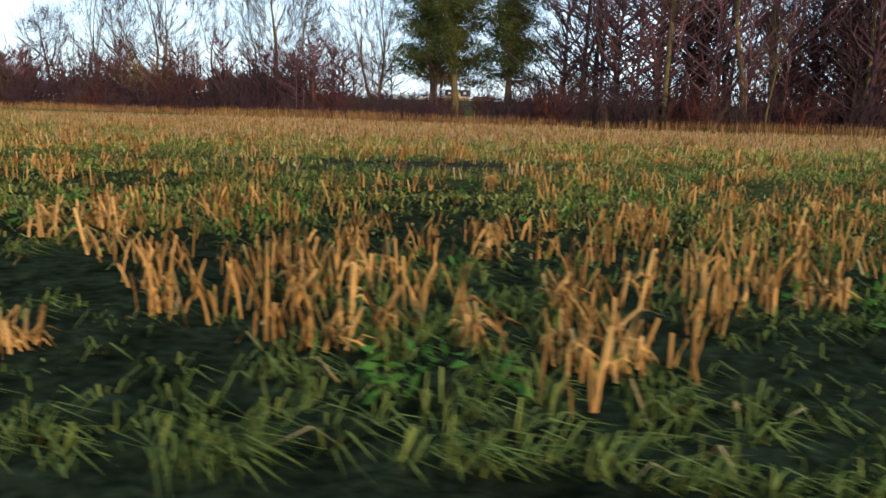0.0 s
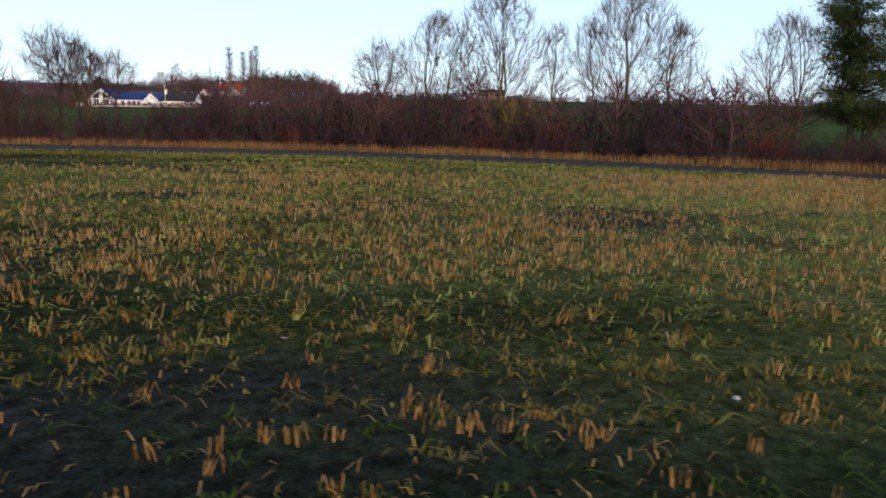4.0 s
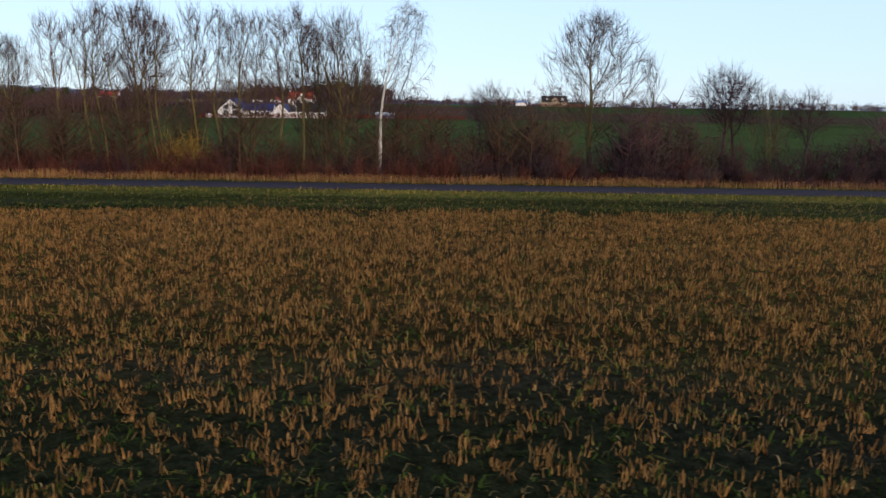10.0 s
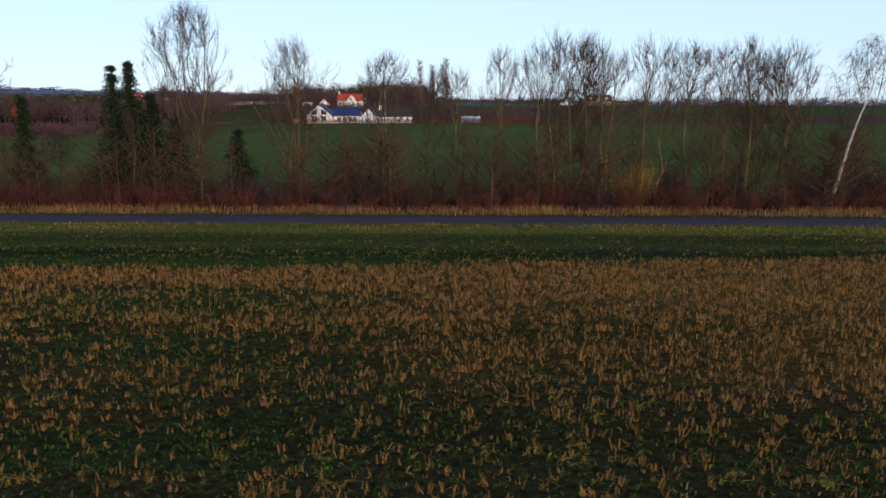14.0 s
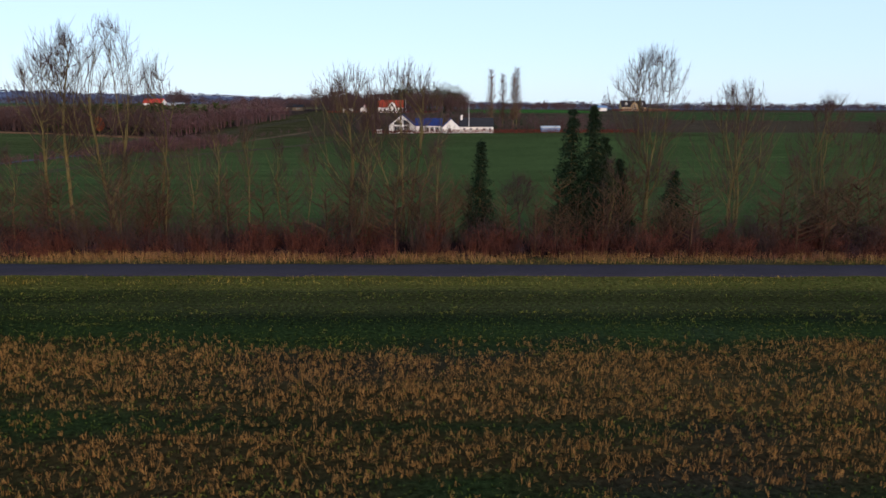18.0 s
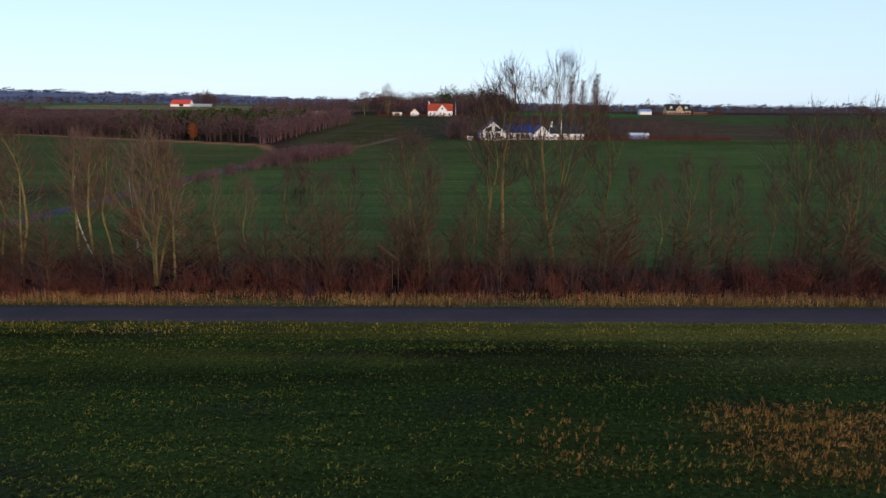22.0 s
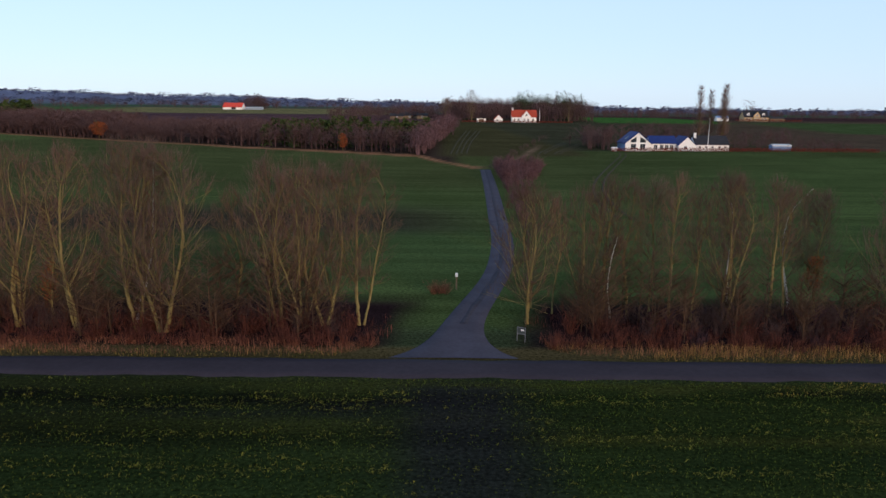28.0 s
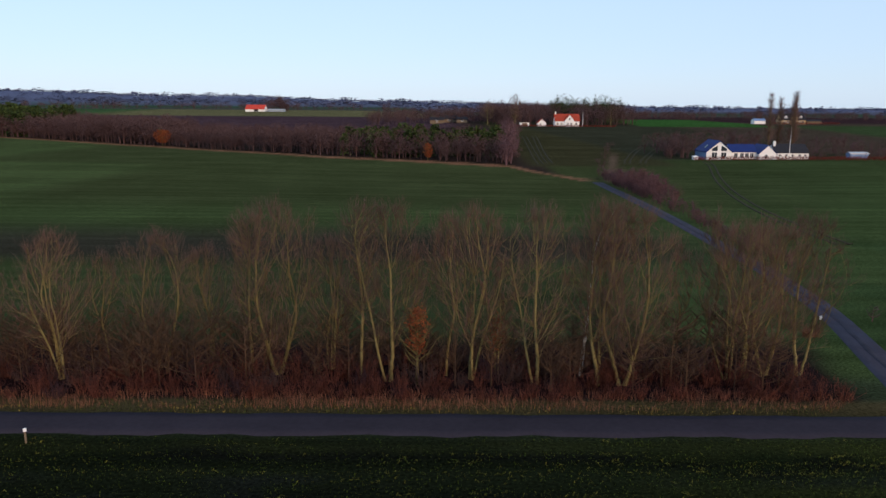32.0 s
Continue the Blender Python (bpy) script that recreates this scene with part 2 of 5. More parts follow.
def box(bm, x0, x1, y0, y1, z0, z1, bevel=0.0):
    vs = [bm.verts.new((x, y, z)) for z in (z0, z1) for y in (y0, y1) for x in (x0, x1)]
    fs = [bm.faces.new([vs[i] for i in q]) for q in ((0, 2, 3, 1), (4, 5, 7, 6), (0, 1, 5, 4), (2, 6, 7, 3), (0, 4, 6, 2), (1, 3, 7, 5))]
    if bevel:
        bmesh.ops.bevel(bm, geom=list({e for f in fs for e in f.edges}), offset=bevel, segments=1, affect="EDGES")
    return bm


def boxed(x0, x1, y0, y1, z0, z1, bevel=0.0):
    return box(bmesh.new(), x0, x1, y0, y1, z0, z1, bevel)


def prism(bm, outline, a, b, axis):
    """An outline of (u, z) drawn out from a to b along x or y."""
    def at(u, z, t):
        return (t, u, z) if axis == "x" else (u, t, z)
    lo, hi = [bm.verts.new(at(u, z, a)) for u, z in outline], [bm.verts.new(at(u, z, b)) for u, z in outline]
    k = len(outline)
    bm.faces.new(lo)
    bm.faces.new(hi[::-1])
    for i in range(k):
        bm.faces.new((lo[i], hi[i], hi[(i + 1) % k], lo[(i + 1) % k]))
    bmesh.ops.recalc_face_normals(bm, faces=bm.faces)
    return bm


# ---- the lie of the land ----
def smooth(a, b, v):
    t = np.clip((np.asarray(v, float) - a) / (b - a), 0, 1)
    return t * t * (3 - 2 * t)


ROAD = ((-1000, -60, -45, -33, -24, -16, -10, -4, 3, 10, 18, 30, 60), (41.45, 41.5, 41.5, 41.0, 39.8, 37.4, 34.9, 31.8, 28.8, 26.4, 24.2, 21.0, 13.0))


def road_y(x):
    """The middle of the road, which bends towards the field at its east end."""
    x = np.asarray(x, float)
    return sum(np.interp(x + k, *ROAD) for k in (-4.5, -3, -1.5, 0, 1.5, 3, 4.5)) / 7


def track_x(y):
    """The middle of the farm track."""
    y = np.asarray(y, float)
    knots = [30, 47, 52, 58, 66, 80, 100, 130, 160, 190, 240], [-206.0, -205.7, -204.9, -203.4, -201.6, -200.2, -199.5, -198.3, -197.2, -196.2, -194.5]
    return sum(np.interp(y + k * (2.0 + 0.04 * (y - 40)), *knots) for k in (-1.5, -1, -0.5, 0, 0.5, 1, 1.5)) / 7


def height(x, y):
    x, y = np.asarray(x, float), np.asarray(y, float)
    z = -1.7 * np.exp(-((x + 208) / 80) ** 2 - ((y - 205) / 60) ** 2)
    right = smooth(-340, -215, x)
    z = z + right * 0.0215 * np.clip(y - 262, 0, 260) + (1 - right) * (0.019 * np.clip(y - 420, 0, 480) - 1.4 * smooth(200, 330, y) * (1 - smooth(430, 560, y)))
    z = z - 4.0 * smooth(560, 1400, y) * right
    ridge = np.exp(-((y - 3000 - 0.15 * x) / 700) ** 2)
    roll = 0.72 + 0.16 * np.sin(x / 310 + 0.6) + 0.12 * np.sin(x / 137 + 2)
    z = z + ridge * roll * (5 + 40 * (1 - smooth(-1300, 700, x)))
    return z


def ground_z(x, y):
    return float(height(x, y))


WOOD = ((-640, 520), (-470, 404), (-430, 378), (-384, 345), (-359, 330), (-278, 264), (-215, 238), (-199, 200))   # front edge of the far wood


def wood_y(x):
    return np.interp(x, [p[0] for p in WOOD], [p[1] for p in WOOD])

# ---- ground ----
def value_noise(x, y, seed):
    """Smooth noise between 0 and 1, for arrays."""
    r = np.random.RandomState(seed).rand(256, 256)
    xi, yi = np.floor(x).astype(int), np.floor(y).astype(int)
    u, v = x - xi, y - yi
    u, v = u * u * (3 - 2 * u), v * v * (3 - 2 * v)
    a, b = r[xi % 256, yi % 256], r[(xi + 1) % 256, yi % 256]
    c, d = r[xi % 256, (yi + 1) % 256], r[(xi + 1) % 256, (yi + 1) % 256]
    return (a * (1 - u) + b * u) * (1 - v) + (c * (1 - u) + d * u) * v


def stubble_amount(x, y):
    """How thickly the cut stalks stand, from 0 to 1."""
    patch = 0.62 * value_noise(x / 9 + 40, y / 4.5 + 7, 3) + 0.38 * value_noise(x / 2.6, y / 1.7, 4)
    dense = smooth(-47, -63, x)
    edge = 31.5 - 2.6 * smooth(-80, -118, x) + 2.0 * (value_noise(x / 5, y * 0 + 3, 5) - 0.5)
    inside = smooth(edge + 0.8, edge - 0.8, y) * smooth(-156, -134, x + 16 * (value_noise(x / 4, y / 2.2, 6) - 0.5))
    bands = smooth(0.30, 0.52, 0.7 * value_noise(x / 26 + 3, y / 1.9, 15) + 0.3 * value_noise(x / 4, y / 1.2, 16))
    rough = (0.13 + 0.87 * smooth(0.40, 0.64, patch + 0.36 * dense)) * (1 - smooth(-78, -104, x) * 0.74 * (1 - bands))
    # the east end: a pale band along the road, loose patches, one thin row and ragged clumps near by
    east = smooth(-38, -26, x)
    start = 13 + 1.1 * np.clip(-4 - x, 0, 12)
    band = 0.95 * smooth(start, start + 3, y) * smooth(-22, -13, x)
    patches = 0.85 * smooth(0.46, 0.60, 0.6 * value_noise(x / 4.0, y / 1.5, 18) + 0.4 * value_noise(x / 1.2, y / 0.6, 19)) * smooth(8.5, 11, y)
    row = 0.75 * smooth(6.0, 6.4, y) * smooth(7.8, 7.2, y) * smooth(0.35, 0.6, value_noise(x / 2.2, y / 0.8, 20))
    ragged = 0.95 * smooth(5.4, 4.6, y) * smooth(0.36, 0.54, 0.5 * value_noise(x / 1.3, y / 0.8, 13) + 0.5 * value_noise(x / 4, y / 1.8, 14)) * smooth(-15, -8, x)
    loose = np.maximum(np.maximum(band, patches), np.maximum(row, np.maximum(ragged, 0.16)))
    return inside * np.clip(rough * (1 - east) + loose * east, 0, 1)


def bare_amount(x, y):
    """Where the soil shows between the plants."""
    wet = (0.35 + 0.5 * smooth(-60, -35, x)) * smooth(0.62, 0.82, 0.6 * value_noise(x / 11 + 5, y / 3.2 + 9, 11) + 0.4 * value_noise(x / 3, y / 1.6, 12))
    tracks = smooth(4.5, 1.5, abs(x + 205.5 - 0.05 * (36 - y))) * smooth(40.5, 38, y) * 0.8
    return np.clip(np.maximum(wet, tracks), 0, 1)


def crop_colour(x, y):
    c = np.empty(x.shape + (3,))
    c[:] = (0.045, 0.06, 0.03)

    def lay(mask, rgb):
        c[:] = c * (1 - mask[..., None]) + np.array(rgb) * mask[..., None]
    ry, tx = road_y(x), track_x(y)
    off = y - ry
    wood = wood_y(x)
    big = value_noise(x / 60, y / 40, 21)
    # the near field
    near = smooth(-1.0, -2.2, off)
    soil = np.array((0.022, 0.020, 0.025))
    # beyond the road: winter wheat
    lay(smooth(6, 9, off), (0.066, 0.096, 0.033))
    lay(smooth(90, 190, y) * smooth(-150, -190, x), (0.084, 0.112, 0.039))
    lay(smooth(6, 9, off) * smooth(0.55, 0.8, big) * 0.5, (0.05, 0.05, 0.022))
    lay(smooth(-195, -215, x) * smooth(82, 90, y) * smooth(118, 96, y) * 0.8, (0.045, 0.035, 0.03))
    # ground beyond the wood and the lane
    lay(smooth(-2, 3, y - wood) * smooth(-200, -206, x), (0.05, 0.035, 0.028))
    lay(smooth(-211, -205, x) * smooth(232, 240, y) * smooth(-158, -164, x), (0.060, 0.055, 0.026))
    lay(smooth(-150, -140, x) * smooth(262, 280, y), (0.06, 0.055, 0.03))
    lay(smooth(-165, -155, x + (y - 230) * 0.12) * smooth(252, 262, y) * smooth(-80, -100, x), (0.05, 0.05, 0.03))
    lay(smooth(-92, -80, x) * smooth(258, 266, y), (0.078, 0.058, 0.040))
    lay(smooth(-20, 0, x) * smooth(366, 374, y + 0.12 * x) * smooth(500, 492, y), (0.055, 0.085, 0.032))
    
    lay(smooth(535, 560, y) * smooth(-260, -240, x), (0.055, 0.03, 0.032))
    lay(smooth(-112, -106, x) * smooth(-18, -26, x) * smooth(470, 480, y) * smooth(665, 650, y), (0.048, 0.13, 0.030))
    lay(smooth(-215, -235, x) * smooth(440, 460, y), (0.085, 0.050, 0.058))
    lay(smooth(-215, -235, x) * smooth(700, 712, y), (0.17, 0.155, 0.07))
    lay(smooth(-560, -600, x) * smooth(560, 580, y), (0.06, 0.12, 0.045))
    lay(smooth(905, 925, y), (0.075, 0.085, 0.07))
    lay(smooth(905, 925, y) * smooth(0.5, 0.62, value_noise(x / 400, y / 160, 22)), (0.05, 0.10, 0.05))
    # distance haze painted as blue-grey over the far ridges
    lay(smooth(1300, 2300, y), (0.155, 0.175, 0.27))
    # dry margins
    lay(smooth(4.5, 2.5, abs(y - wood + 2.2)) * smooth(-194, -200, x) * smooth(180, 196, y), (0.30, 0.145, 0.08))
    lay(smooth(2.0, 0.8, abs(x - (-193 + (y - 190) * 0.24))) * smooth(186, 196, y) * smooth(290, 262, y), (0.15, 0.10, 0.065))
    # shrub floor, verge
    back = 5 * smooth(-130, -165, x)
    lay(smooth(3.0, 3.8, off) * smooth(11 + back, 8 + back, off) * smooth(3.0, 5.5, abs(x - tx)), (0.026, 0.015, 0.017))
    lay(smooth(1.4, 1.6, off) * smooth(4.0, 3.2, off), (0.075, 0.060, 0.028))
        # near field: grass, soil and litter
    st, ba = stubble_amount(x, y), bare_amount(x, y)
    lay(near, (0.018, 0.024, 0.013))
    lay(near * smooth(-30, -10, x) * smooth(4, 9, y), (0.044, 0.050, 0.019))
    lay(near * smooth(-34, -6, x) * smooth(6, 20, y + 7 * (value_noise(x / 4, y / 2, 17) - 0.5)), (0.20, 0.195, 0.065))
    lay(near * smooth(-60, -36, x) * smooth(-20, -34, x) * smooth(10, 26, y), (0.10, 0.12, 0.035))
    lay(near * smooth(31, 34, y - 42 + ry) * smooth(-170, -150, x), (0.052, 0.053, 0.021))
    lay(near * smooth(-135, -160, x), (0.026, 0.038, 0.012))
    # darker again towards the west end
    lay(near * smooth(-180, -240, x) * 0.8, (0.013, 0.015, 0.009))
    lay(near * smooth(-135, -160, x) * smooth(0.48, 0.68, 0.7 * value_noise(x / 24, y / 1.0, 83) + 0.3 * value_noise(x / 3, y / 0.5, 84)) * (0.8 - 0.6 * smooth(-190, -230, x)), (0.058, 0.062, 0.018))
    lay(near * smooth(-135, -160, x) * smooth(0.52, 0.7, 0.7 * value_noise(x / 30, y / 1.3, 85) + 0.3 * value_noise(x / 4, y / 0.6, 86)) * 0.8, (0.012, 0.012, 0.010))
    lay(smooth(2.0, 1.2, abs(off + 2.6)) * smooth(-185, -150, x), (0.115, 0.105, 0.028))
    lay(near * st * (0.1 + 0.8 * smooth(9, 20, y)) * smooth(-20, -40, x) * (1 - 0.4 * smooth(-85, -125, x)), (0.080, 0.047, 0.019))
    lay(near * smooth(0.4, 0.15, st) * smooth(-30, -50, x) * smooth(33, 30, y) * 0.8, (0.026, 0.042, 0.014))
    lay(near * ba * 0.9, soil)
    # all colours scaled down, most in the near field's foreground and west
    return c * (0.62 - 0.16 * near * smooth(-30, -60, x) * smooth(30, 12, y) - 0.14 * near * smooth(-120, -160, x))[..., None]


def cuts(*runs):
    out = []
    for a, b, step in runs:
        out += list(np.arange(a, b, step))
    return np.array(out + [runs[-1][1]])


gx = cuts((-4600, -1000, 120), (-1000, -480, 20), (-480, -300, 4), (-300, 40, 1.6), (40, 160, 6), (160, 600, 20), (600, 3800, 120))
gy = cuts((-300, -20, 20), (-20, 0, 4), (0, 56, 0.8), (56, 130, 2.4), (130, 480, 4.4), (480, 960, 12), (960, 4800, 80))
GX, GY = np.meshgrid(gx, gy)
GZ = height(GX, GY)
near_clods = smooth(-2, -4, GY - road_y(GX)) * smooth(-270, -260, GX) * smooth(45, 30, GX)
GZ = GZ + near_clods * (0.10 * (value_noise(GX / 1.3, GY / 0.9, 31) - 0.6))
nx, ny = len(gx), len(gy)
idx = np.arange(nx * ny).reshape(ny, nx)
quads = np.stack([idx[:-1, :-1], idx[:-1, 1:], idx[1:, 1:], idx[1:, :-1]], -1).reshape(-1, 4)
me = fast_mesh("ground", np.stack([GX, GY, GZ], -1).reshape(-1, 3), quads, M["land"])
layer = me.color_attributes.new("crop", "FLOAT_COLOR", "POINT")
rgba = np.ones((nx * ny, 4), np.float32)
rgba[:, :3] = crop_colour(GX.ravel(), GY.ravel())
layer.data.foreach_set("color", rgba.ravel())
me.polygons.foreach_set("use_smooth", np.ones(len(quads), bool))
ground = tagged(new("ground", me), "flat winter farmland of stubble, grass and wheat", "ground", kind="structure")


def ribbon(name, left, right, mat, lift, label, category):
    """A raised strip with a sloped shoulder between two lines of points."""
    n = len(left)
    v, f = [], []
    for (xa, ya), (xb, yb) in zip(left, right):
        for k, drop in ((-0.03, -0.08), (0.0, 0.0), (0.25, 0.015), (0.5, 0.03), (0.75, 0.015), (1.0, 0.0), (1.03, -0.08)):
            x, y = xa + (xb - xa) * k, ya + (yb - ya) * k
            v.append((x, y, ground_z(x, y) + lift + drop))
    for i in range(n - 1):
        for j in range(6):
            a = i * 7 + j
            f.append((a, a + 7, a + 8, a + 1))
    ob = link_mesh(name, v, f, mat)
    for p in ob.data.polygons:
        p.use_smooth = True
    return tagged(ob, label, category, kind="structure")


xs = np.concatenate([np.arange(-900, -300, 20), np.arange(-300, 60, 1.5)])
wob = 0.12 * np.sin(xs * 0.7) + 0.1 * np.sin(xs * 1.9)
ribbon("road", [(x, float(road_y(x)) - 1.38 + w) for x, w in zip(xs, wob)], [(x, float(road_y(x)) + 1.38 - 0.6 * w) for x, w in zip(xs, wob)], M["asphalt"], 0.04,
       "narrow worn grey asphalt road with soft grassy edges", "road")
ty = np.concatenate([np.arange(43.2, 60, 0.6), np.arange(60, 192, 2.0)])
flare = 2.3 * np.exp(-(ty - 43.2) / 2.2)
half = np.interp(ty, [43, 60, 90, 190], [1.35, 1.15, 1.15, 1.3])
ribbon("farm_track", [(float(track_x(y)) - h - f * 1.1, y) for y, h, f in zip(ty, half, flare)], [(float(track_x(y)) + h + f, y) for y, h, f in zip(ty, half, flare)], M["gravel"], 0.03,
       "grey gravel farm track running from the road between fields", "track")
# grass between the wheel ruts
gy2 = np.arange(50, 190, 1.0)
ribbon("track_centre", [(float(track_x(y)) - 0.20 - 0.05 * math.sin(y * 1.3), y) for y in gy2], [(float(track_x(y)) + 0.20 + 0.05 * math.sin(y * 0.9 + 1), y) for y in gy2], M["ruts"], 0.075,
       "strip of dull grass between the wheel ruts", "track")

# ---- trees and shrubs ----
def clump_cards(rng, centre, radius, count, size, flat=1.0, long=1.0, slim=0.28):
    """Small bent leaf or needle sprays round a centre: vertices and triangles."""
    n = count
    d = rng.normal(0, 1, (n, 3))
    d /= np.linalg.norm(d, axis=1)[:, None]
    p = centre + d * radius * rng.uniform(0.35, 1.0, (n, 1)) * np.array((1, 1, flat))
    a = unit_rows(rng.normal(0, 1, (n, 3)) + d * 0.8) * size * long * rng.uniform(0.6, 1.3, (n, 1))
    b = unit_rows(np.cross(a, rng.normal(0, 1, (n, 3)))) * size * slim
    lift = unit_rows(np.cross(a, b)) * size * 0.15
    v = np.stack([p - b * 0.4, p + a * 0.5 + b + lift, p + a, p + a * 0.5 - b + lift], 1).reshape(-1, 3)
    k = np.arange(n)[:, None] * 4
    f = np.concatenate([k + np.array((0, 1, 3)), k + np.array((1, 2, 3))], 0)
    return v, f


def unit_rows(a):
    return a / (np.linalg.norm(a, axis=1)[:, None] + 1e-9)


def gather(chunks):
    vs, fs, at = [], [], 0
    for v, f in chunks:
        vs.append(v)
        fs.append(f + at)
        at += len(v)
    return np.concatenate(vs), np.concatenate(fs)


def tube_array(paths, radii, sides):
    """Many tapering tubes at once: paths (n, k, 3), radii (n, k); the last ring closes to a point."""
    n, k = paths.shape[:2]
    d = np.gradient(paths, axis=1)
    d /= np.linalg.norm(d, axis=2)[..., None] + 1e-9
    ref = np.broadcast_to(np.array((0.37, 0.88, 0.29)), d.shape)
    a = np.cross(d, ref)
    a /= np.linalg.norm(a, axis=2)[..., None] + 1e-9
    b = np.cross(d, a)
    ang = np.arange(sides) * 2 * np.pi / sides
    ring = a[:, :, None] * np.cos(ang)[:, None] + b[:, :, None] * np.sin(ang)[:, None]
    rings = paths[:, :-1, None] + ring[:, :-1] * radii[:, :-1, None, None]
    per = (k - 1) * sides + 1
    v = np.concatenate([rings.reshape(n, -1, 3), paths[:, -1:]], 1)
    one = []
    for i in range(k - 2):
        for j in range(sides):
            p, q = i * sides + j, i * sides + (j + 1) % sides
            one += [(p, q, q + sides), (p, q + sides, p + sides)]
    for j in range(sides):
        one.append(((k - 2) * sides + j, (k - 2) * sides + (j + 1) % sides, per - 1))
    f = np.arange(n)[:, None, None] * per + np.array(one)[None]
    return v.reshape(-1, 3), f.reshape(-1, 3)


def far_bare(rng, n_twigs, wide=0.42, low=0.2, thick=1.0):
    """A bare tree one metre tall: a trunk and a fan of branches."""
    t = np.array([[(0, 0, -0.02), (0.01, 0, 0.5), (0, 0, 0.97)]], float)
    chunks = [tube_array(t, np.array([[0.022 * thick, 0.012 * thick, 0]]), 4)]
    f = rng.uniform(low, 0.85, n_twigs)
    az = rng.uniform(0, 6.28, n_twigs)
    l = (0.16 + 0.34 * (1 - f)) * rng.uniform(0.7, 1.2, n_twigs)
    p0 = np.stack([0 * f, 0 * f, f], 1)
    out = np.stack([np.cos(az), np.sin(az), 0 * az], 1) * wide * 1.6
    p1 = p0 + (out * 0.5 + np.array((0, 0, 0.35))) * l[:, None]
    p2 = p0 + (out + np.array((0, 0, 0.95))) * l[:, None] + rng.normal(0, 0.02, p0.shape)
    chunks.append(tube_array(np.stack([p0, p1, p2], 1), np.stack([0.010 * thick + 0 * f, 0.007 * thick + 0 * f, 0 * f], 1), 3))
    for a, b, n in ((p0, p1, 1), (p1, p2, 2)):
        for _ in range(n):
            g = rng.uniform(0.2, 1, (n_twigs, 1))
            q = a + (b - a) * g
            e = q + unit_rows(rng.normal(0, 0.6, q.shape) + (b - a) * 6 + np.array((0, 0, 0.4))) * rng.uniform(0.05, 0.15, (n_twigs, 1))
            chunks.append(tube_array(np.stack([q, e], 1), np.stack([0.0055 * thick + 0 * f, 0 * f], 1), 3))
    return gather(chunks)


def far_round(rng, count=22, wide=0.27):
    """A rounded, twiggy crown seen from afar, one metre tall, on a thin trunk."""
    chunks = [tube_array(np.array([[(0, 0, -0.02), (0, 0, 0.4), (0, 0, 0.8)]], float), np.array([[0.02, 0.014, 0]]), 4)]
    for _ in range(count):
        d = unit_rows(rng.normal(0, 1, (1, 3)))[0] * rng.rand() ** 0.4
        c = np.array((d[0] * wide, d[1] * wide, 0.56 + d[2] * 0.38))
        chunks.append(clump_cards(rng, c, 0.10, 8, 0.085, 1.0, 1.0, 0.11))
    return gather(chunks)


def far_fir(rng, tiers=15):
    chunks = [tube_array(np.array([[(0, 0, -0.02), (0, 0, 0.5), (0, 0, 1.0)]], float), np.array([[0.02, 0.01, 0]]), 4)]
    for i in range(tiers):
        f = (i + 0.5) / tiers
        c = np.array((rng.normal(0, 0.02), rng.normal(0, 0.02), 0.10 + 0.88 * f))
        chunks.append(clump_cards(rng, c, 0.03 + 0.20 * (1 - f) ** 0.8, 11, 0.15, 0.35))
    return gather(chunks)


rng = np.random.RandomState(17)
BARE_DIM = [far_bare(rng, 15, wide=w, low=0.08) for w in (0.60, 0.75, 0.85)]
BARE_FAR = [far_bare(rng, 20, wide=w) for w in (0.40, 0.50, 0.62, 0.36)]
ROUND_FAR = [far_round(rng) for _ in range(4)]
BARE_FINE = [far_bare(rng, 34, wide=w, low=0.1, thick=0.55) for w in (0.5, 0.65, 0.8)]
FIR_FAR = [far_fir(rng) for _ in range(2)]


def scatter(name, templates, places, mat, label, category):
    """One sheet of trees that nobody could count."""
    chunks = []
    for i, (x, y, h, w) in enumerate(places):
        v, f = templates[i % len(templates)]
        a = i * 2.39
        c, s = math.cos(a), math.sin(a)
        r = np.array(((c, -s, 0), (s, c, 0), (0, 0, 1)))
        chunks.append(((v @ r.T) * np.array((h * w, h * w, h)) + np.array((x, y, ground_z(x, y))), f))
    v, f = gather(chunks)
    return tagged(new(name, fast_mesh(name, v, f, mat)), label, category, kind="stuff")



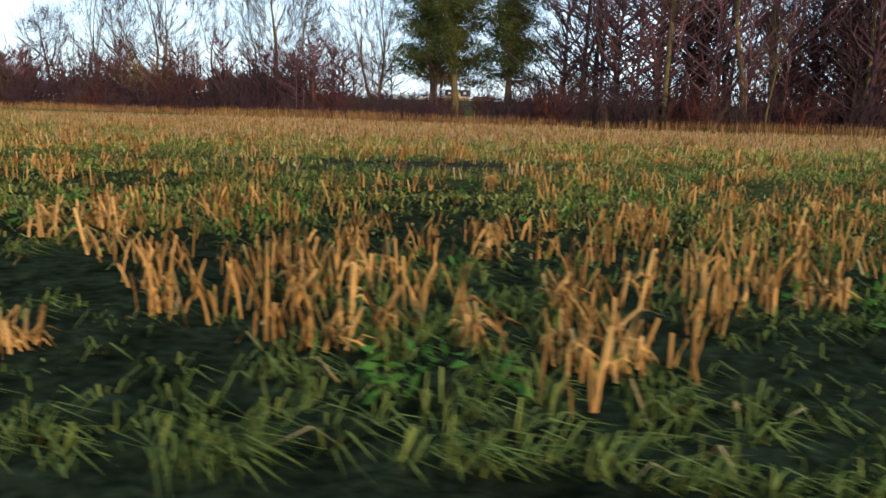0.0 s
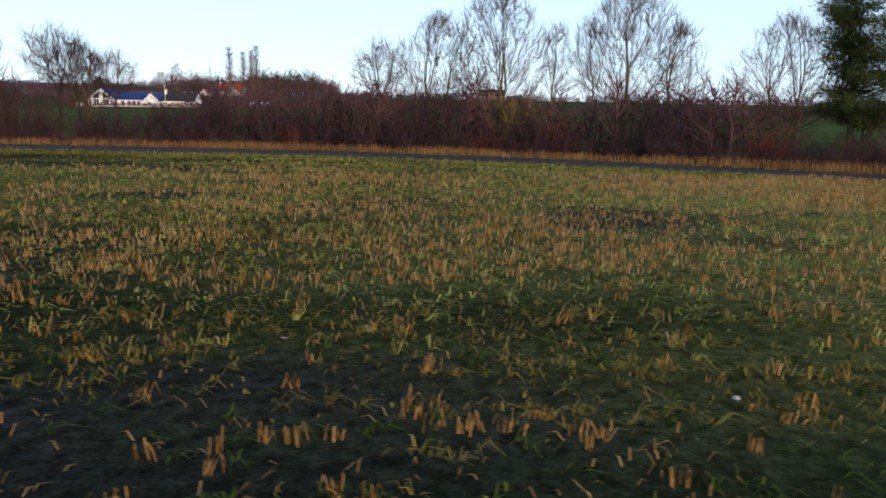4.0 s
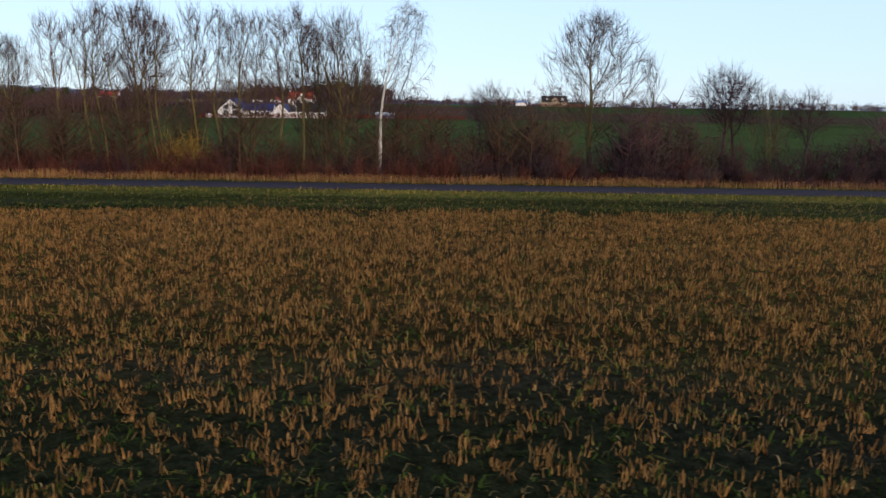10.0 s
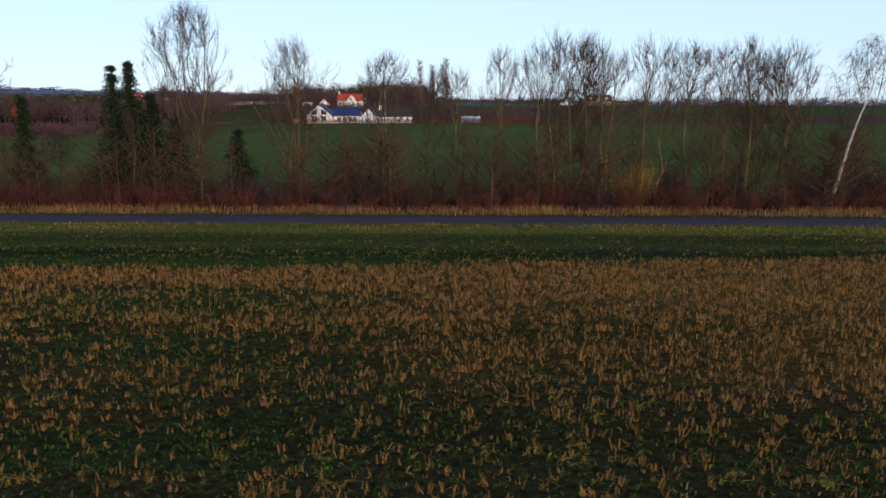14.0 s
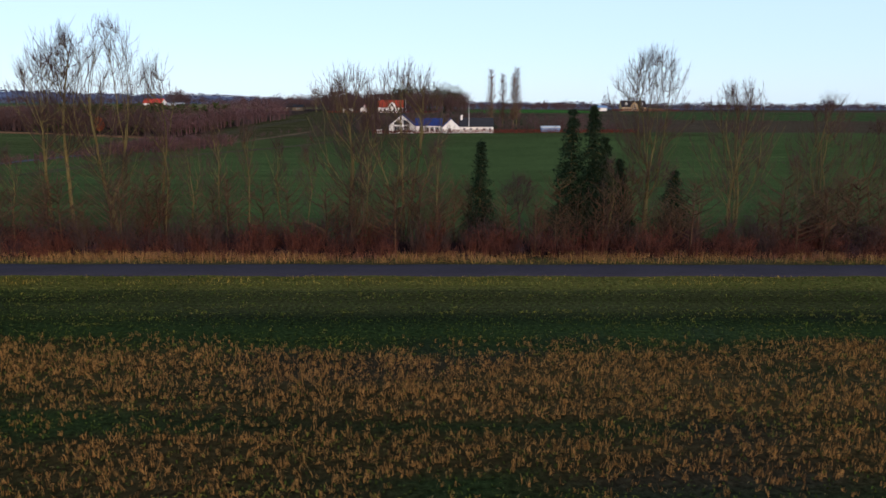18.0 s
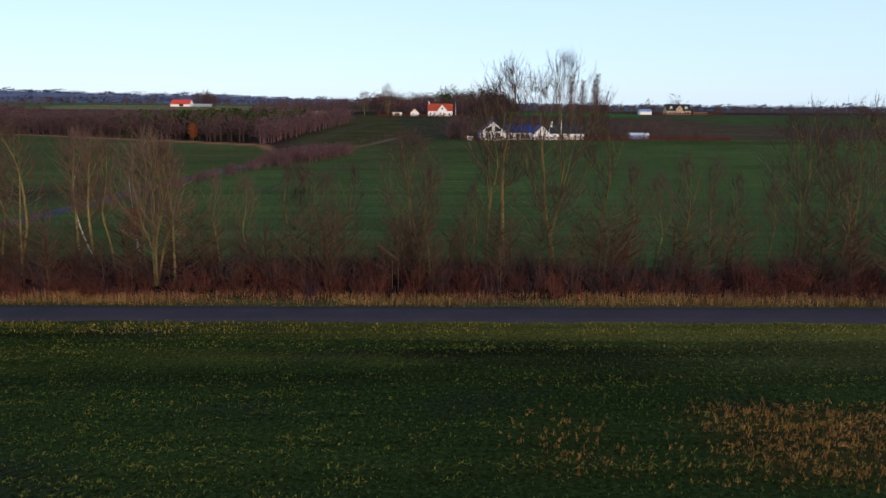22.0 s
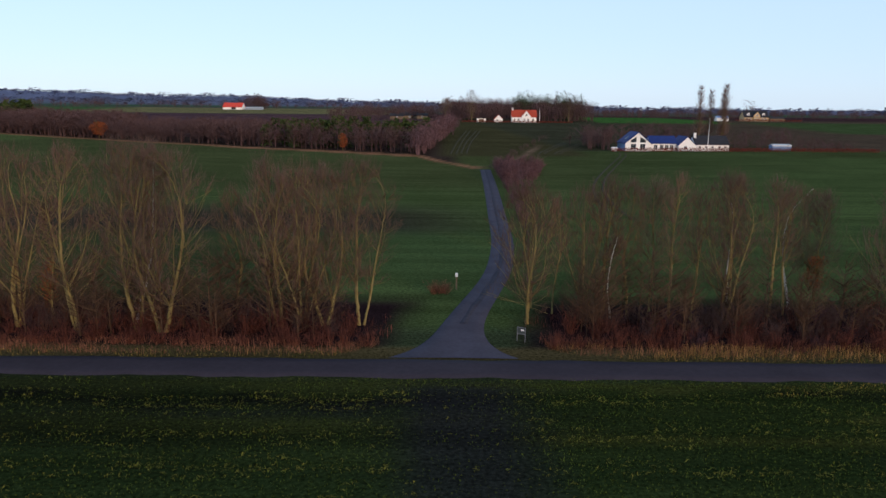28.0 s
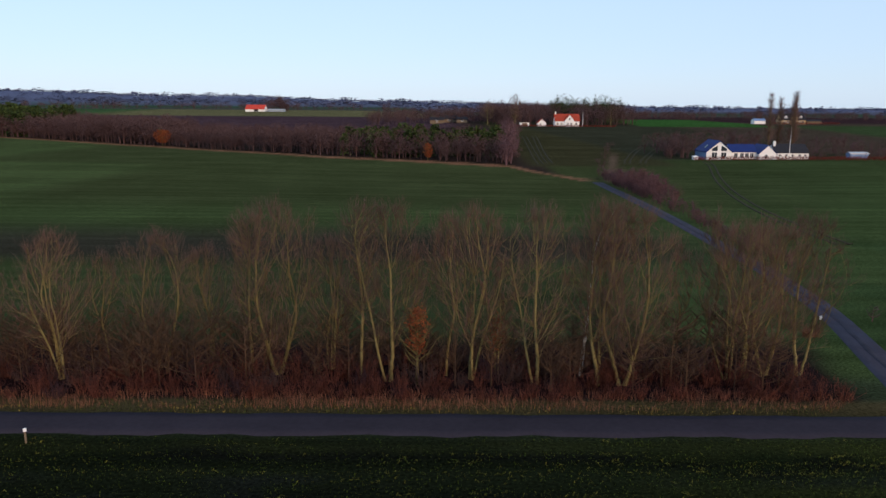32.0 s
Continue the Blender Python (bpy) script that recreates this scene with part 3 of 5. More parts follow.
class Tubes:
    """Collects tapering branches and turns them into one mesh."""

    def __init__(self):
        self.v, self.f, self.count = [], [], 0

    def add(self, pts, radii, sides):
        pts = np.asarray(pts, float)
        n = len(pts)
        d = np.gradient(pts, axis=0)
        d /= np.linalg.norm(d, axis=1)[:, None] + 1e-9
        ref = np.array((0.31, 0.95, 0.05)) if abs(d[0][2]) > 0.7 else np.array((0.05, 0.1, 1.0))
        a = np.cross(d, ref)
        a /= np.linalg.norm(a, axis=1)[:, None] + 1e-9
        b = np.cross(d, a)
        ang = np.arange(sides) * 2 * np.pi / sides
        ring = a[:, None] * np.cos(ang)[None, :, None] + b[:, None] * np.sin(ang)[None, :, None]
        rings = pts[:-1, None] + ring[:-1] * np.asarray(radii)[:-1, None, None]
        base = self.count
        self.v.append(rings.reshape(-1, 3))
        self.v.append(pts[-1:])
        tip = base + (n - 1) * sides
        for i in range(n - 2):
            for j in range(sides):
                k = (j + 1) % sides
                p, q, r, s = base + i * sides + j, base + i * sides + k, base + (i + 1) * sides + k, base + (i + 1) * sides + j
                self.f += [(p, q, r), (p, r, s)]
        for j in range(sides):
            self.f.append((base + (n - 2) * sides + j, base + (n - 2) * sides + (j + 1) % sides, tip))
        self.count = tip + 1

    def mesh(self, name, mat):
        me = fast_mesh(name, np.concatenate(self.v), np.array(self.f), mat)
        me.polygons.foreach_set("use_smooth", np.ones(len(me.polygons), bool))
        return me


def unit(v):
    return v / (np.linalg.norm(v) + 1e-9)


def limb(rng, start, way, length, radius, segs, wander, lift):
    pts, p, d = [start], start, way
    for _ in range(segs):
        d = unit(d + rng.normal(0, wander, 3) + np.array((0, 0, lift)))
        p = p + d * length / segs
        pts.append(p)
    return np.array(pts)


def sprigs(rng, a, b, per, spread, lift, l0, l1, r):
    """Side twigs from points along many parent branches a-b; returns their paths."""
    a, b = np.repeat(a, per, 0), np.repeat(b, per, 0)
    g = rng.uniform(0.15, 1.0, (len(a), 1))
    q = a + (b - a) * g
    d = unit_rows(unit_rows(b - a) + rng.normal(0, spread, q.shape) + np.array((0, 0, lift)))
    l = rng.uniform(l0, l1, (len(a), 1))
    mid = q + d * l * 0.5
    d2 = unit_rows(d + rng.normal(0, spread * 0.4, q.shape) + np.array((0, 0, lift)))
    return np.stack([q, mid, mid + d2 * l * 0.5], 1)


def grown_tree(seed, tall, wide, base=0.3, belly=0.45, nodes=170, stems=1, splay=0.12, base_r=0.12, leader=0.75, twigs=4, lift=0.45, droop=False, fork=0.6, twig_r=0.011, low=0.0):
    """Stems, and branches grown step by step towards points spread through a crown of the given half width.
    base: where the crown begins; belly: how high up it is widest; low: share of stray limbs below it."""
    rng = np.random.RandomState(seed)
    pos, par, run, feet = [], [], [], []
    for s in range(stems):
        turn = s * 6.28 / stems + rng.rand()
        foot = np.array((math.cos(turn), math.sin(turn), 0)) * (0.16 if stems > 1 else 0.0)
        way = unit(np.array((math.cos(turn) * splay, math.sin(turn) * splay, 1.0)) + rng.normal(0, 0.03, 3)) if stems > 1 else np.array((rng.normal(0, 0.03), rng.normal(0, 0.03), 1.0))
        h = tall * leader * (1 if s == 0 else rng.uniform(0.8, 1.0))
        count = max(5, int(h / 0.55))
        p, last = foot + np.array((0, 0, -0.15)), -1
        feet.append(len(pos))
        for i in range(count + 1):
            pos.append(p)
            par.append(last)
            run.append(i * h / count)
            last = len(pos) - 1
            way = unit(way + rng.normal(0, 0.06, 3) + np.array((0, 0, 0.05)))
            p = p + way * h / count
    stem_nodes = len(pos)
    g = rng.rand(nodes) ** 0.85
    prof = np.where(g < belly, 0.45 + 0.55 * np.sin(g / belly * 1.57), np.cos(np.clip((g - belly) / (1 - belly), 0, 1) * 1.50) ** 0.6)
    az, rad = rng.uniform(0, 6.28, nodes), wide * prof * rng.rand(nodes) ** 0.5 * rng.uniform(0.85, 1.2, nodes)
    zz = tall * (base + (1 - base) * g)
    stray = rng.rand(nodes) < low
    zz = np.where(stray, tall * rng.uniform(0.12, base + 0.1, nodes), zz)
    want = np.stack([np.cos(az) * rad, np.sin(az) * rad, zz], 1)
    pos_a = np.array(pos + [(0, 0, 0)] * nodes, float)
    heads = np.zeros_like(pos_a)
    n = stem_nodes

    def price(k, pts):
        d = pts - pos_a[k]
        l = np.linalg.norm(d, axis=1) + 1e-6
        climb = d[:, 2] / l
        stray_off = 0.0 if k < stem_nodes else 1.1 * (1 - d @ heads[k] / l)
        return l * (1 + 1.3 * np.clip(0.2 - climb, 0, 1.5) + stray_off) + fork * run[k] + (8.0 if pos_a[k][2] < tall * (base * 0.55 if not low else 0.1) else 0.0)

    best, who = np.full(nodes, 1e9), np.zeros(nodes, int)
    for k in range(n):
        c = price(k, want)
        who = np.where(c < best, k, who)
        best = np.minimum(best, c)
    for _ in range(nodes):
        i = int(np.argmin(best))
        k = int(who[i])
        pos_a[n] = want[i]
        heads[n] = unit(unit(want[i] - pos_a[k]) + heads[k] * 0.5)
        par.append(k)
        run.append(run[k] + float(np.linalg.norm(want[i] - pos_a[k])))
        best[i] = 1e12
        c = price(n, want)
        c = np.where(best > 1e11, 1e13, c)
        who = np.where(c < best, n, who)
        best = np.minimum(best, c)
        n += 1
    tips, kids = np.ones(n), [[] for _ in range(n)]
    for i in range(n - 1, -1, -1):
        if par[i] >= 0:
            tips[par[i]] += tips[i]
            kids[par[i]].append(i)
    big = max(tips[f] for f in feet)
    thick = np.maximum(base_r * (tips / big) ** 0.64, 0.011)
    wood, boughs = Tubes(), Tubes()
    starts = [(f, None) for f in feet]
    while starts:
        i, root = starts.pop()
        line = [] if root is None else [root]
        while True:
            line.append(i)
            ks = sorted(kids[i], key=lambda q: -tips[q])
            for q in ks[1:]:
                starts.append((q, i))
            if not ks:
                break
            i = ks[0]
        if len(line) < 2:
            continue
        pts = pos_a[line]
        rr = thick[line].copy()
        if root is not None:
            rr[0] = min(rr[0], rr[1] * 1.15)
        else:
            rr[0] *= 1.35
        mid = pts.copy()
        for _ in range(3):
            mid[1:-1] = mid[1:-1] * 0.4 + (mid[:-2] + mid[2:]) * 0.3
        fine, fr = [mid[0]], [rr[0]]
        for q in range(len(mid) - 1):
            step = mid[q + 1] - mid[q]
            l = float(np.linalg.norm(step))
            if l > 0.5:
                fine.append(mid[q] + step * 0.5 + rng.normal(0, 0.03 * l, 3))
                fr.append((rr[q] + rr[q + 1]) / 2)
            fine.append(mid[q + 1])
            fr.append(rr[q + 1])
        fine.append(fine[-1] + (fine[-1] - fine[-2]) * 0.6)
        fr.append(0.0)
        (wood if root is None else boughs).add(np.array(fine), np.array(fr), 7 if root is None else 5 if rr[0] > 0.035 else 4)
    crown = np.arange(stem_nodes, n)
    a, b = pos_a[[par[i] for i in crown]], pos_a[crown]
    up = lift if not droop else -0.9
    t1 = sprigs(rng, a, b + (b - a) * 0.25, twigs, 0.5, up * 0.75, 0.5, 1.15, 1)
    r1 = np.full(len(t1), twig_r)
    chunks = [tube_array(t1, np.stack([r1, r1 * 0.75, 0 * r1], 1), 3)]
    t2 = np.concatenate([sprigs(rng, t1[:, 0], t1[:, 1], 1, 0.5, up, 0.3, 0.7, 1), sprigs(rng, t1[:, 1], t1[:, 2], 2, 0.45, up, 0.28, 0.65, 1)])[:, (0, 2)]
    r2 = np.full(len(t2), twig_r * 0.72)
    chunks.append(tube_array(t2, np.stack([r2, 0 * r2], 1), 3))
    return wood, boughs, gather(chunks)


def make_tree(name, label, bark, twig, **kw):
    wood, boughs, crown = grown_tree(**kw)
    root = thing(name, Matrix(), label, "tree", "roadside trees")
    new("trunk", wood.mesh("trunk", bark)).parent = root
    new("branching", boughs.mesh("branching", twig if name == "birch" else bark)).parent = root
    new("crown", fast_mesh("crown", *crown, twig)).parent = root
    return root, kw["tall"]


TREES = {
    "round": make_tree("bare_tree", "bare round-crowned winter tree with many fine branches", M["bark"], M["twig"], seed=1, tall=10.5, wide=3.7, base=0.27, belly=0.38, nodes=380, base_r=0.17, leader=0.7, twigs=4, lift=0.3),
    "broad": make_tree("bare_tree", "bare broad-crowned tree with a short forked trunk", M["bark"], M["twig"], seed=12, tall=10.0, wide=3.6, base=0.22, belly=0.5, nodes=340, stems=2, splay=0.2, base_r=0.14, leader=0.6, lift=0.4),
    "vase": make_tree("bare_tree", "big bare tree with ascending limbs and a rounded top", M["bark"], M["twig"], seed=21, tall=12.5, wide=2.7, base=0.30, belly=0.62, nodes=330, base_r=0.19, leader=0.55, lift=0.6, low=0.10),
    "oak": make_tree("bare_tree", "big bare tree with long low spreading limbs", M["bark"], M["twig"], seed=23, tall=14.5, wide=3.3, base=0.28, belly=0.62, nodes=380, base_r=0.22, leader=0.6, lift=0.45, low=0.16),
    "multi": make_tree("bare_tree", "bare many-stemmed tree with olive mossy bark", M["bark"], M["twig"], seed=2, tall=10.0, wide=2.8, base=0.24, belly=0.5, nodes=240, stems=4, splay=0.17, base_r=0.10, leader=0.75, lift=0.55),
    "clump": make_tree("bare_tree", "bare clump of upright stems fanning from one root", M["bark"], M["twig"], seed=31, tall=9.5, wide=2.5, base=0.26, belly=0.55, nodes=200, stems=4, splay=0.2, base_r=0.085, leader=0.8, lift=0.6),
    "tall": make_tree("bare_tree", "tall slim bare roadside tree with upright branches", M["bark"], M["twig"], seed=3, tall=10.0, wide=1.5, base=0.38, belly=0.45, nodes=110, base_r=0.095, leader=0.93, lift=0.6),
    "lank": make_tree("bare_tree", "slim bare roadside tree with a loose crooked top", M["bark"], M["twig"], seed=33, tall=10.0, wide=1.6, base=0.45, belly=0.5, nodes=95, base_r=0.09, leader=0.8, lift=0.6, low=0.06),
    "twin": make_tree("bare_tree", "bare twin-stemmed roadside tree with upswept limbs", M["bark"], M["twig"], seed=4, tall=11.0, wide=2.7, base=0.24, belly=0.5, nodes=240, stems=2, splay=0.13, base_r=0.12, leader=0.85, lift=0.45),
    "thin": make_tree("sapling", "thin pale sapling with a bare upright top", M["bark"], M["twig"], seed=5, tall=8.0, wide=0.9, base=0.35, belly=0.5, nodes=55, base_r=0.06, leader=0.95, twigs=3, lift=0.6),
    "wide": make_tree("bare_tree", "broad bare tree with fanned branches on a short trunk", M["bark"], M["twig"], seed=6, tall=10.5, wide=3.2, base=0.20, belly=0.6, nodes=320, stems=2, splay=0.15, base_r=0.13, leader=0.6, lift=0.5, low=0.05),
    "birch": make_tree("birch", "white-barked birch with drooping fine twigs", M["birch"], M["twig"], seed=7, tall=11, wide=1.9, base=0.36, belly=0.45, nodes=150, base_r=0.115, leader=0.97, twigs=4, droop=True, twig_r=0.009),
    "alder": make_tree("bare_tree", "dark bare tree with a dense twiggy crown", M["darkbark"], M["darktwig"], seed=8, tall=13, wide=2.8, base=0.16, belly=0.5, nodes=260, stems=2, splay=0.08, base_r=0.14, leader=0.9, twigs=5, lift=0.25, twig_r=0.012),
    "small": make_tree("bare_tree", "small dark spreading bare tree above the shrubs", M["darkbark"], M["darktwig"], seed=9, tall=6.8, wide=1.9, base=0.5, belly=0.55, nodes=120, base_r=0.10, leader=0.6, lift=0.1),
}
USED = set()


def plant(kind, x, y, tall, turn=None, tilt=0.0):
    """Sets a tree of the given height; the first of a kind is the built one, later ones copy it."""
    if turn is None:
        turn = (x * 71.3 + y * 13.7) % 360
    src, own = TREES[kind]
    h = tall / own
    m = Matrix.Translation((x, y, ground_z(x, y))) @ pose(0, 0, 0, 0, tilt, 0) @ pose(0, 0, 0, 0, 0, turn) @ Matrix.Diagonal((h, h, h, 1))
    made = src if kind not in USED else copy_thing(src, Matrix())
    USED.add(kind)
    made.matrix_basis = m
    if x < -172:        # west end: bark and twig swapped for copies with sunlight in the colour
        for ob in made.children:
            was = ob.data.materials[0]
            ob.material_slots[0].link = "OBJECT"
            ob.material_slots[0].material = {M["twig"]: M["littwig"], M["bark"]: M["litbark"]}.get(was, was)
    return made


# the wooded corner at the bend
for k, x, y, h in (("round", -10.6, 48.2, 9.8), ("twin", -8.2, 46.5, 7.6), ("lank", -15.0, 50, 7.6), ("broad", -18.8, 49.5, 9.3), ("broad", -22.6, 51.0, 8.2), ("small", -26.4, 50.5, 6.4),
                   ("broad", -3.8, 41.5, 7.4), ("lank", -12.9, 50, 8.0), ("small", -43.6, 49, 5.4), ("clump", -45.5, 50, 5.6),
                   ("alder", 6.4, 35.2, 10.5), ("tall", 9.6, 32.4, 11.5), ("alder", 11.8, 35.5, 12.0), ("thin", 12.4, 28.8, 4.6), ("alder", 14.5, 33.0, 12.5), ("lank", 12.6, 31.5, 11.0), ("lank", 16.8, 30.0, 11.0),
                   ("alder", 17.5, 31.5, 13.2), ("twin", 16.2, 34.5, 12), ("alder", 20.5, 30.5, 13.0), ("alder", 23.5, 29, 13.5), ("alder", 19.0, 35.0, 14), ("alder", 27, 27.5, 13.0), ("twin", 25, 33, 13.1), ("alder", 31, 26, 14), ("alder", 35, 26, 14),
                   ("tall", 8.2, 40.5, 12.5), ("tall", 12.5, 39.5, 13), ("alder", 15, 40, 14), ("alder", 22, 38, 14)):
    plant(k, x, y, h)
# the middle of the road
for k, x, y, h in (("round", -56.8, 52.0, 10.3), ("thin", -53.0, 52, 7.4), ("small", -48.3, 51, 6.9), ("small", -47.2, 51.5, 6.4), ("small", -63.9, 52, 5.6), ("clump", -73.9, 50.2, 9.9), ("tall", -76.4, 50, 10.2), ("lank", -78.0, 50, 9.8), ("twin", -79.9, 50.2, 9.9),
                   ("lank", -81.7, 50, 9.9), ("thin", -83.3, 50, 9.9), ("clump", -85.9, 50.2, 9.6), ("twin", -87.8, 50.2, 10.3), ("thin", -89.2, 49.6, 10.2), ("lank", -90.4, 50.2, 9.8), ("lank", -92.8, 50.2, 9.5),
                   ("clump", -75.2, 51, 9.2), ("lank", -86.9, 51, 10.4), ("lank", -95.7, 51, 8.2), ("lank", -97.2, 53, 8.3), ("multi", -100.7, 53.5, 9.4), ("thin", -103.5, 52, 5.6), ("multi", -107.3, 53.0, 10.2), ("vase", -114.0, 51.5, 12.4),
                   ("thin", -117.2, 48.8, 5.6), ("small", -122.9, 50.5, 4.4), ("thin", -128.5, 50, 6.6), ("clump", -130.7, 52.5, 11.3), ("clump", -134.6, 52.5, 11.1), ("thin", -133.2, 49.6, 6.8), ("thin", -137.4, 51, 6.2), ("thin", -139.4, 52, 6.6), ("thin", -141.4, 51, 7.6),
                   ("thin", -143.4, 50.8, 7.8), ("lank", -145.2, 50.6, 6.8), ("thin", -147.0, 50.6, 7.4), ("thin", -148.4, 54, 11.4), ("oak", -151.6, 53.6, 14.4), ("tall", -155.0, 54.5, 13.8), ("lank", -156.4, 54.0, 12.2), ("thin", -157.6, 51, 6.0)):
    plant(k, x, y, h, tilt=0)
plant("birch", -71.1, 48.6, 10.9, tilt=10, turn=150)
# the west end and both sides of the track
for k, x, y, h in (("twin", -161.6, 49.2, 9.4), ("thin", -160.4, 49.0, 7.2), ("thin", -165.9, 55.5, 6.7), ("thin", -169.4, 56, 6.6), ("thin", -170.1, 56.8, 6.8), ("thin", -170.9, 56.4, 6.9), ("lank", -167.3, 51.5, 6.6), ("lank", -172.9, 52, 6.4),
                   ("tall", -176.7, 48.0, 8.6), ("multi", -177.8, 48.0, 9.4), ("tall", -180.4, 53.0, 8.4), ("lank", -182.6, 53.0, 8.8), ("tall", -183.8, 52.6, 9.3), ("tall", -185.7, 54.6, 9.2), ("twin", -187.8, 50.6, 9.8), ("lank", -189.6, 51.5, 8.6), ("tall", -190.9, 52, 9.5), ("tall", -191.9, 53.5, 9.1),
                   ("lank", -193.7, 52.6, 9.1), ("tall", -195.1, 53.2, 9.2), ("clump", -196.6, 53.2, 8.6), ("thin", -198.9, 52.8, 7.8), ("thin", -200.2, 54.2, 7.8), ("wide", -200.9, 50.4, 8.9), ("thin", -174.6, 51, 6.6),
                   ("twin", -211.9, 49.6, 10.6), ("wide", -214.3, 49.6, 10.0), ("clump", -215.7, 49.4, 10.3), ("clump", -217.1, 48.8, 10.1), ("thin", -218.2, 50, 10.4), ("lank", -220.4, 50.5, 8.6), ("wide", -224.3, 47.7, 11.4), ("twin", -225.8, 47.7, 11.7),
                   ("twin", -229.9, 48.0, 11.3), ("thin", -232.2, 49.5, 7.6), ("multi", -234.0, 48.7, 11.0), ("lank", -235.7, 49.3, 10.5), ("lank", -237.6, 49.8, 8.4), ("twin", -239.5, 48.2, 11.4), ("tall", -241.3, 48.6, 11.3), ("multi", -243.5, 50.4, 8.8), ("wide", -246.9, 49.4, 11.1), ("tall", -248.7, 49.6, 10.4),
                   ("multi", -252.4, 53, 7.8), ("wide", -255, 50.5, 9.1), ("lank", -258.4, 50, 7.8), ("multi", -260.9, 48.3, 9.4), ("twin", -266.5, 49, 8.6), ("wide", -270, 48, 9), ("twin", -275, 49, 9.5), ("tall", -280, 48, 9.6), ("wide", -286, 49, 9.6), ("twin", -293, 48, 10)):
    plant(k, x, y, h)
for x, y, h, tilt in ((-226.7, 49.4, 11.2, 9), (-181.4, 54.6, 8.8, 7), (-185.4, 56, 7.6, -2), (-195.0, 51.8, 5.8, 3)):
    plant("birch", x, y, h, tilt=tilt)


def pine(x, y, tall, seed, first=0.22, wide=0.34):
    """A crooked stem with flat pads of needles on long limbs, and gaps between them."""
    rng = np.random.RandomState(seed)
    root = thing("pine", pose(x, y, ground_z(x, y)), "dark green pine with a broad shaggy crown", "tree", "roadside trees")
    wood, chunks = Tubes(), []
    stem = limb(rng, np.array((0.0, 0, -0.15)), np.array((0, 0, 1.0)), tall, 0.2, 9, 0.05, 0.1)
    wood.add(stem, 0.19 * np.linspace(1.1, 0.15, 10), 8)
    for i in range(38):
        f = first + (0.97 - first) * (i + rng.rand()) / 38
        k = min(8, int(f * 9))
        p = stem[k] + (stem[k + 1] - stem[k]) * (f * 9 - k)
        az = i * 2.4 + rng.rand()
        l1 = tall * (0.09 + wide * (1 - f) ** 0.65) * rng.uniform(0.55, 1.15)
        b = limb(rng, p, unit(np.array((math.cos(az), math.sin(az), 0.12))), l1, 0.05, 5, 0.16, 0.07)
        wood.add(b, 0.05 * np.linspace(1, 0.2, 6), 4)
        for j, q in enumerate(b[1:]):
            for _ in range(3 + j // 2):
                c = q + rng.normal(0, 0.16 + 0.06 * j, 3) * np.array((1, 1, 0.5))
                chunks.append(clump_cards(rng, c, 0.42, 54, 0.22, 0.5, 1.1, 0.065))
    for nm, me in (("trunk", wood.mesh("trunk", M["bark"])), ("crown", fast_mesh("crown", *gather(chunks), M["needle"]))):
        new(nm, me).parent = root
    return root


def spruce(x, y, tall, wide, seed):
    """Whorls of drooping boughs round a straight stem, shorter towards a thin spire."""
    rng = np.random.RandomState(seed)
    root = thing("spruce", pose(x, y, ground_z(x, y)), "dark green spruce with drooping boughs among bare shrubs", "tree", "roadside trees")
    wood, chunks = Tubes(), []
    wood.add(np.array([(0, 0, -0.15), (0, 0, tall * 0.5), (0, 0, tall)]), (0.11, 0.06, 0.01), 7)
    tiers = int(tall * 2.6)
    for i in range(tiers):
        f = (i + 0.5 + rng.normal(0, 0.12)) / tiers
        z = tall * (0.05 + 0.93 * f)
        full = wide * (1 - f) ** 0.9 * rng.uniform(0.8, 1.15) + 0.10
        for _ in range(11):
            az, l1 = rng.rand() * 6.28, full * rng.uniform(0.55, 1.15)
            out = np.array((math.cos(az), math.sin(az), 0))
            pts = np.array([np.array((0, 0, z)) + out * l1 * g + np.array((0, 0, l1 * (0.10 * g - 0.52 * g * g))) for g in (0, 0.35, 0.7, 1.0)])
            wood.add(pts, (0.022, 0.016, 0.009, 0.0), 3)
            for g in np.linspace(0.2, 1, max(2, int(l1 * 4.2))):
                c = np.array((0, 0, z)) + out * l1 * g + np.array((0, 0, l1 * (0.10 * g - 0.52 * g * g) - 0.05))
                chunks.append(clump_cards(rng, c, 0.20, 15, 0.24, 0.6, 1.0, 0.12))
    chunks.append(clump_cards(rng, np.array((0, 0, tall * 0.97)), 0.07, 12, 0.16, 2.5, 1.0, 0.12))
    for nm, me in (("trunk", wood.mesh("trunk", M["bark"])), ("crown", fast_mesh("crown", *gather(chunks), M["spruce"]))):
        new(nm, me).parent = root
    return root


pine(0.6, 38.5, 9.6, 51, 0.20, 0.25)
pine(3.2, 37.8, 8.0, 52, 0.26, 0.22)
pine(-0.6, 40.2, 9.0, 53, 0.22, 0.20)
spruce(-125.5, 51.3, 7.0, 1.35, 61)
spruce(-119.3, 51.4, 9.1, 1.9, 62)
spruce(-117.9, 51.0, 9.4, 1.9, 63)
spruce(-116.9, 52.0, 7.2, 2.0, 64)
spruce(-115.6, 52.8, 5.6, 1.9, 65)
spruce(-111.4, 53.5, 4.8, 1.5, 66)


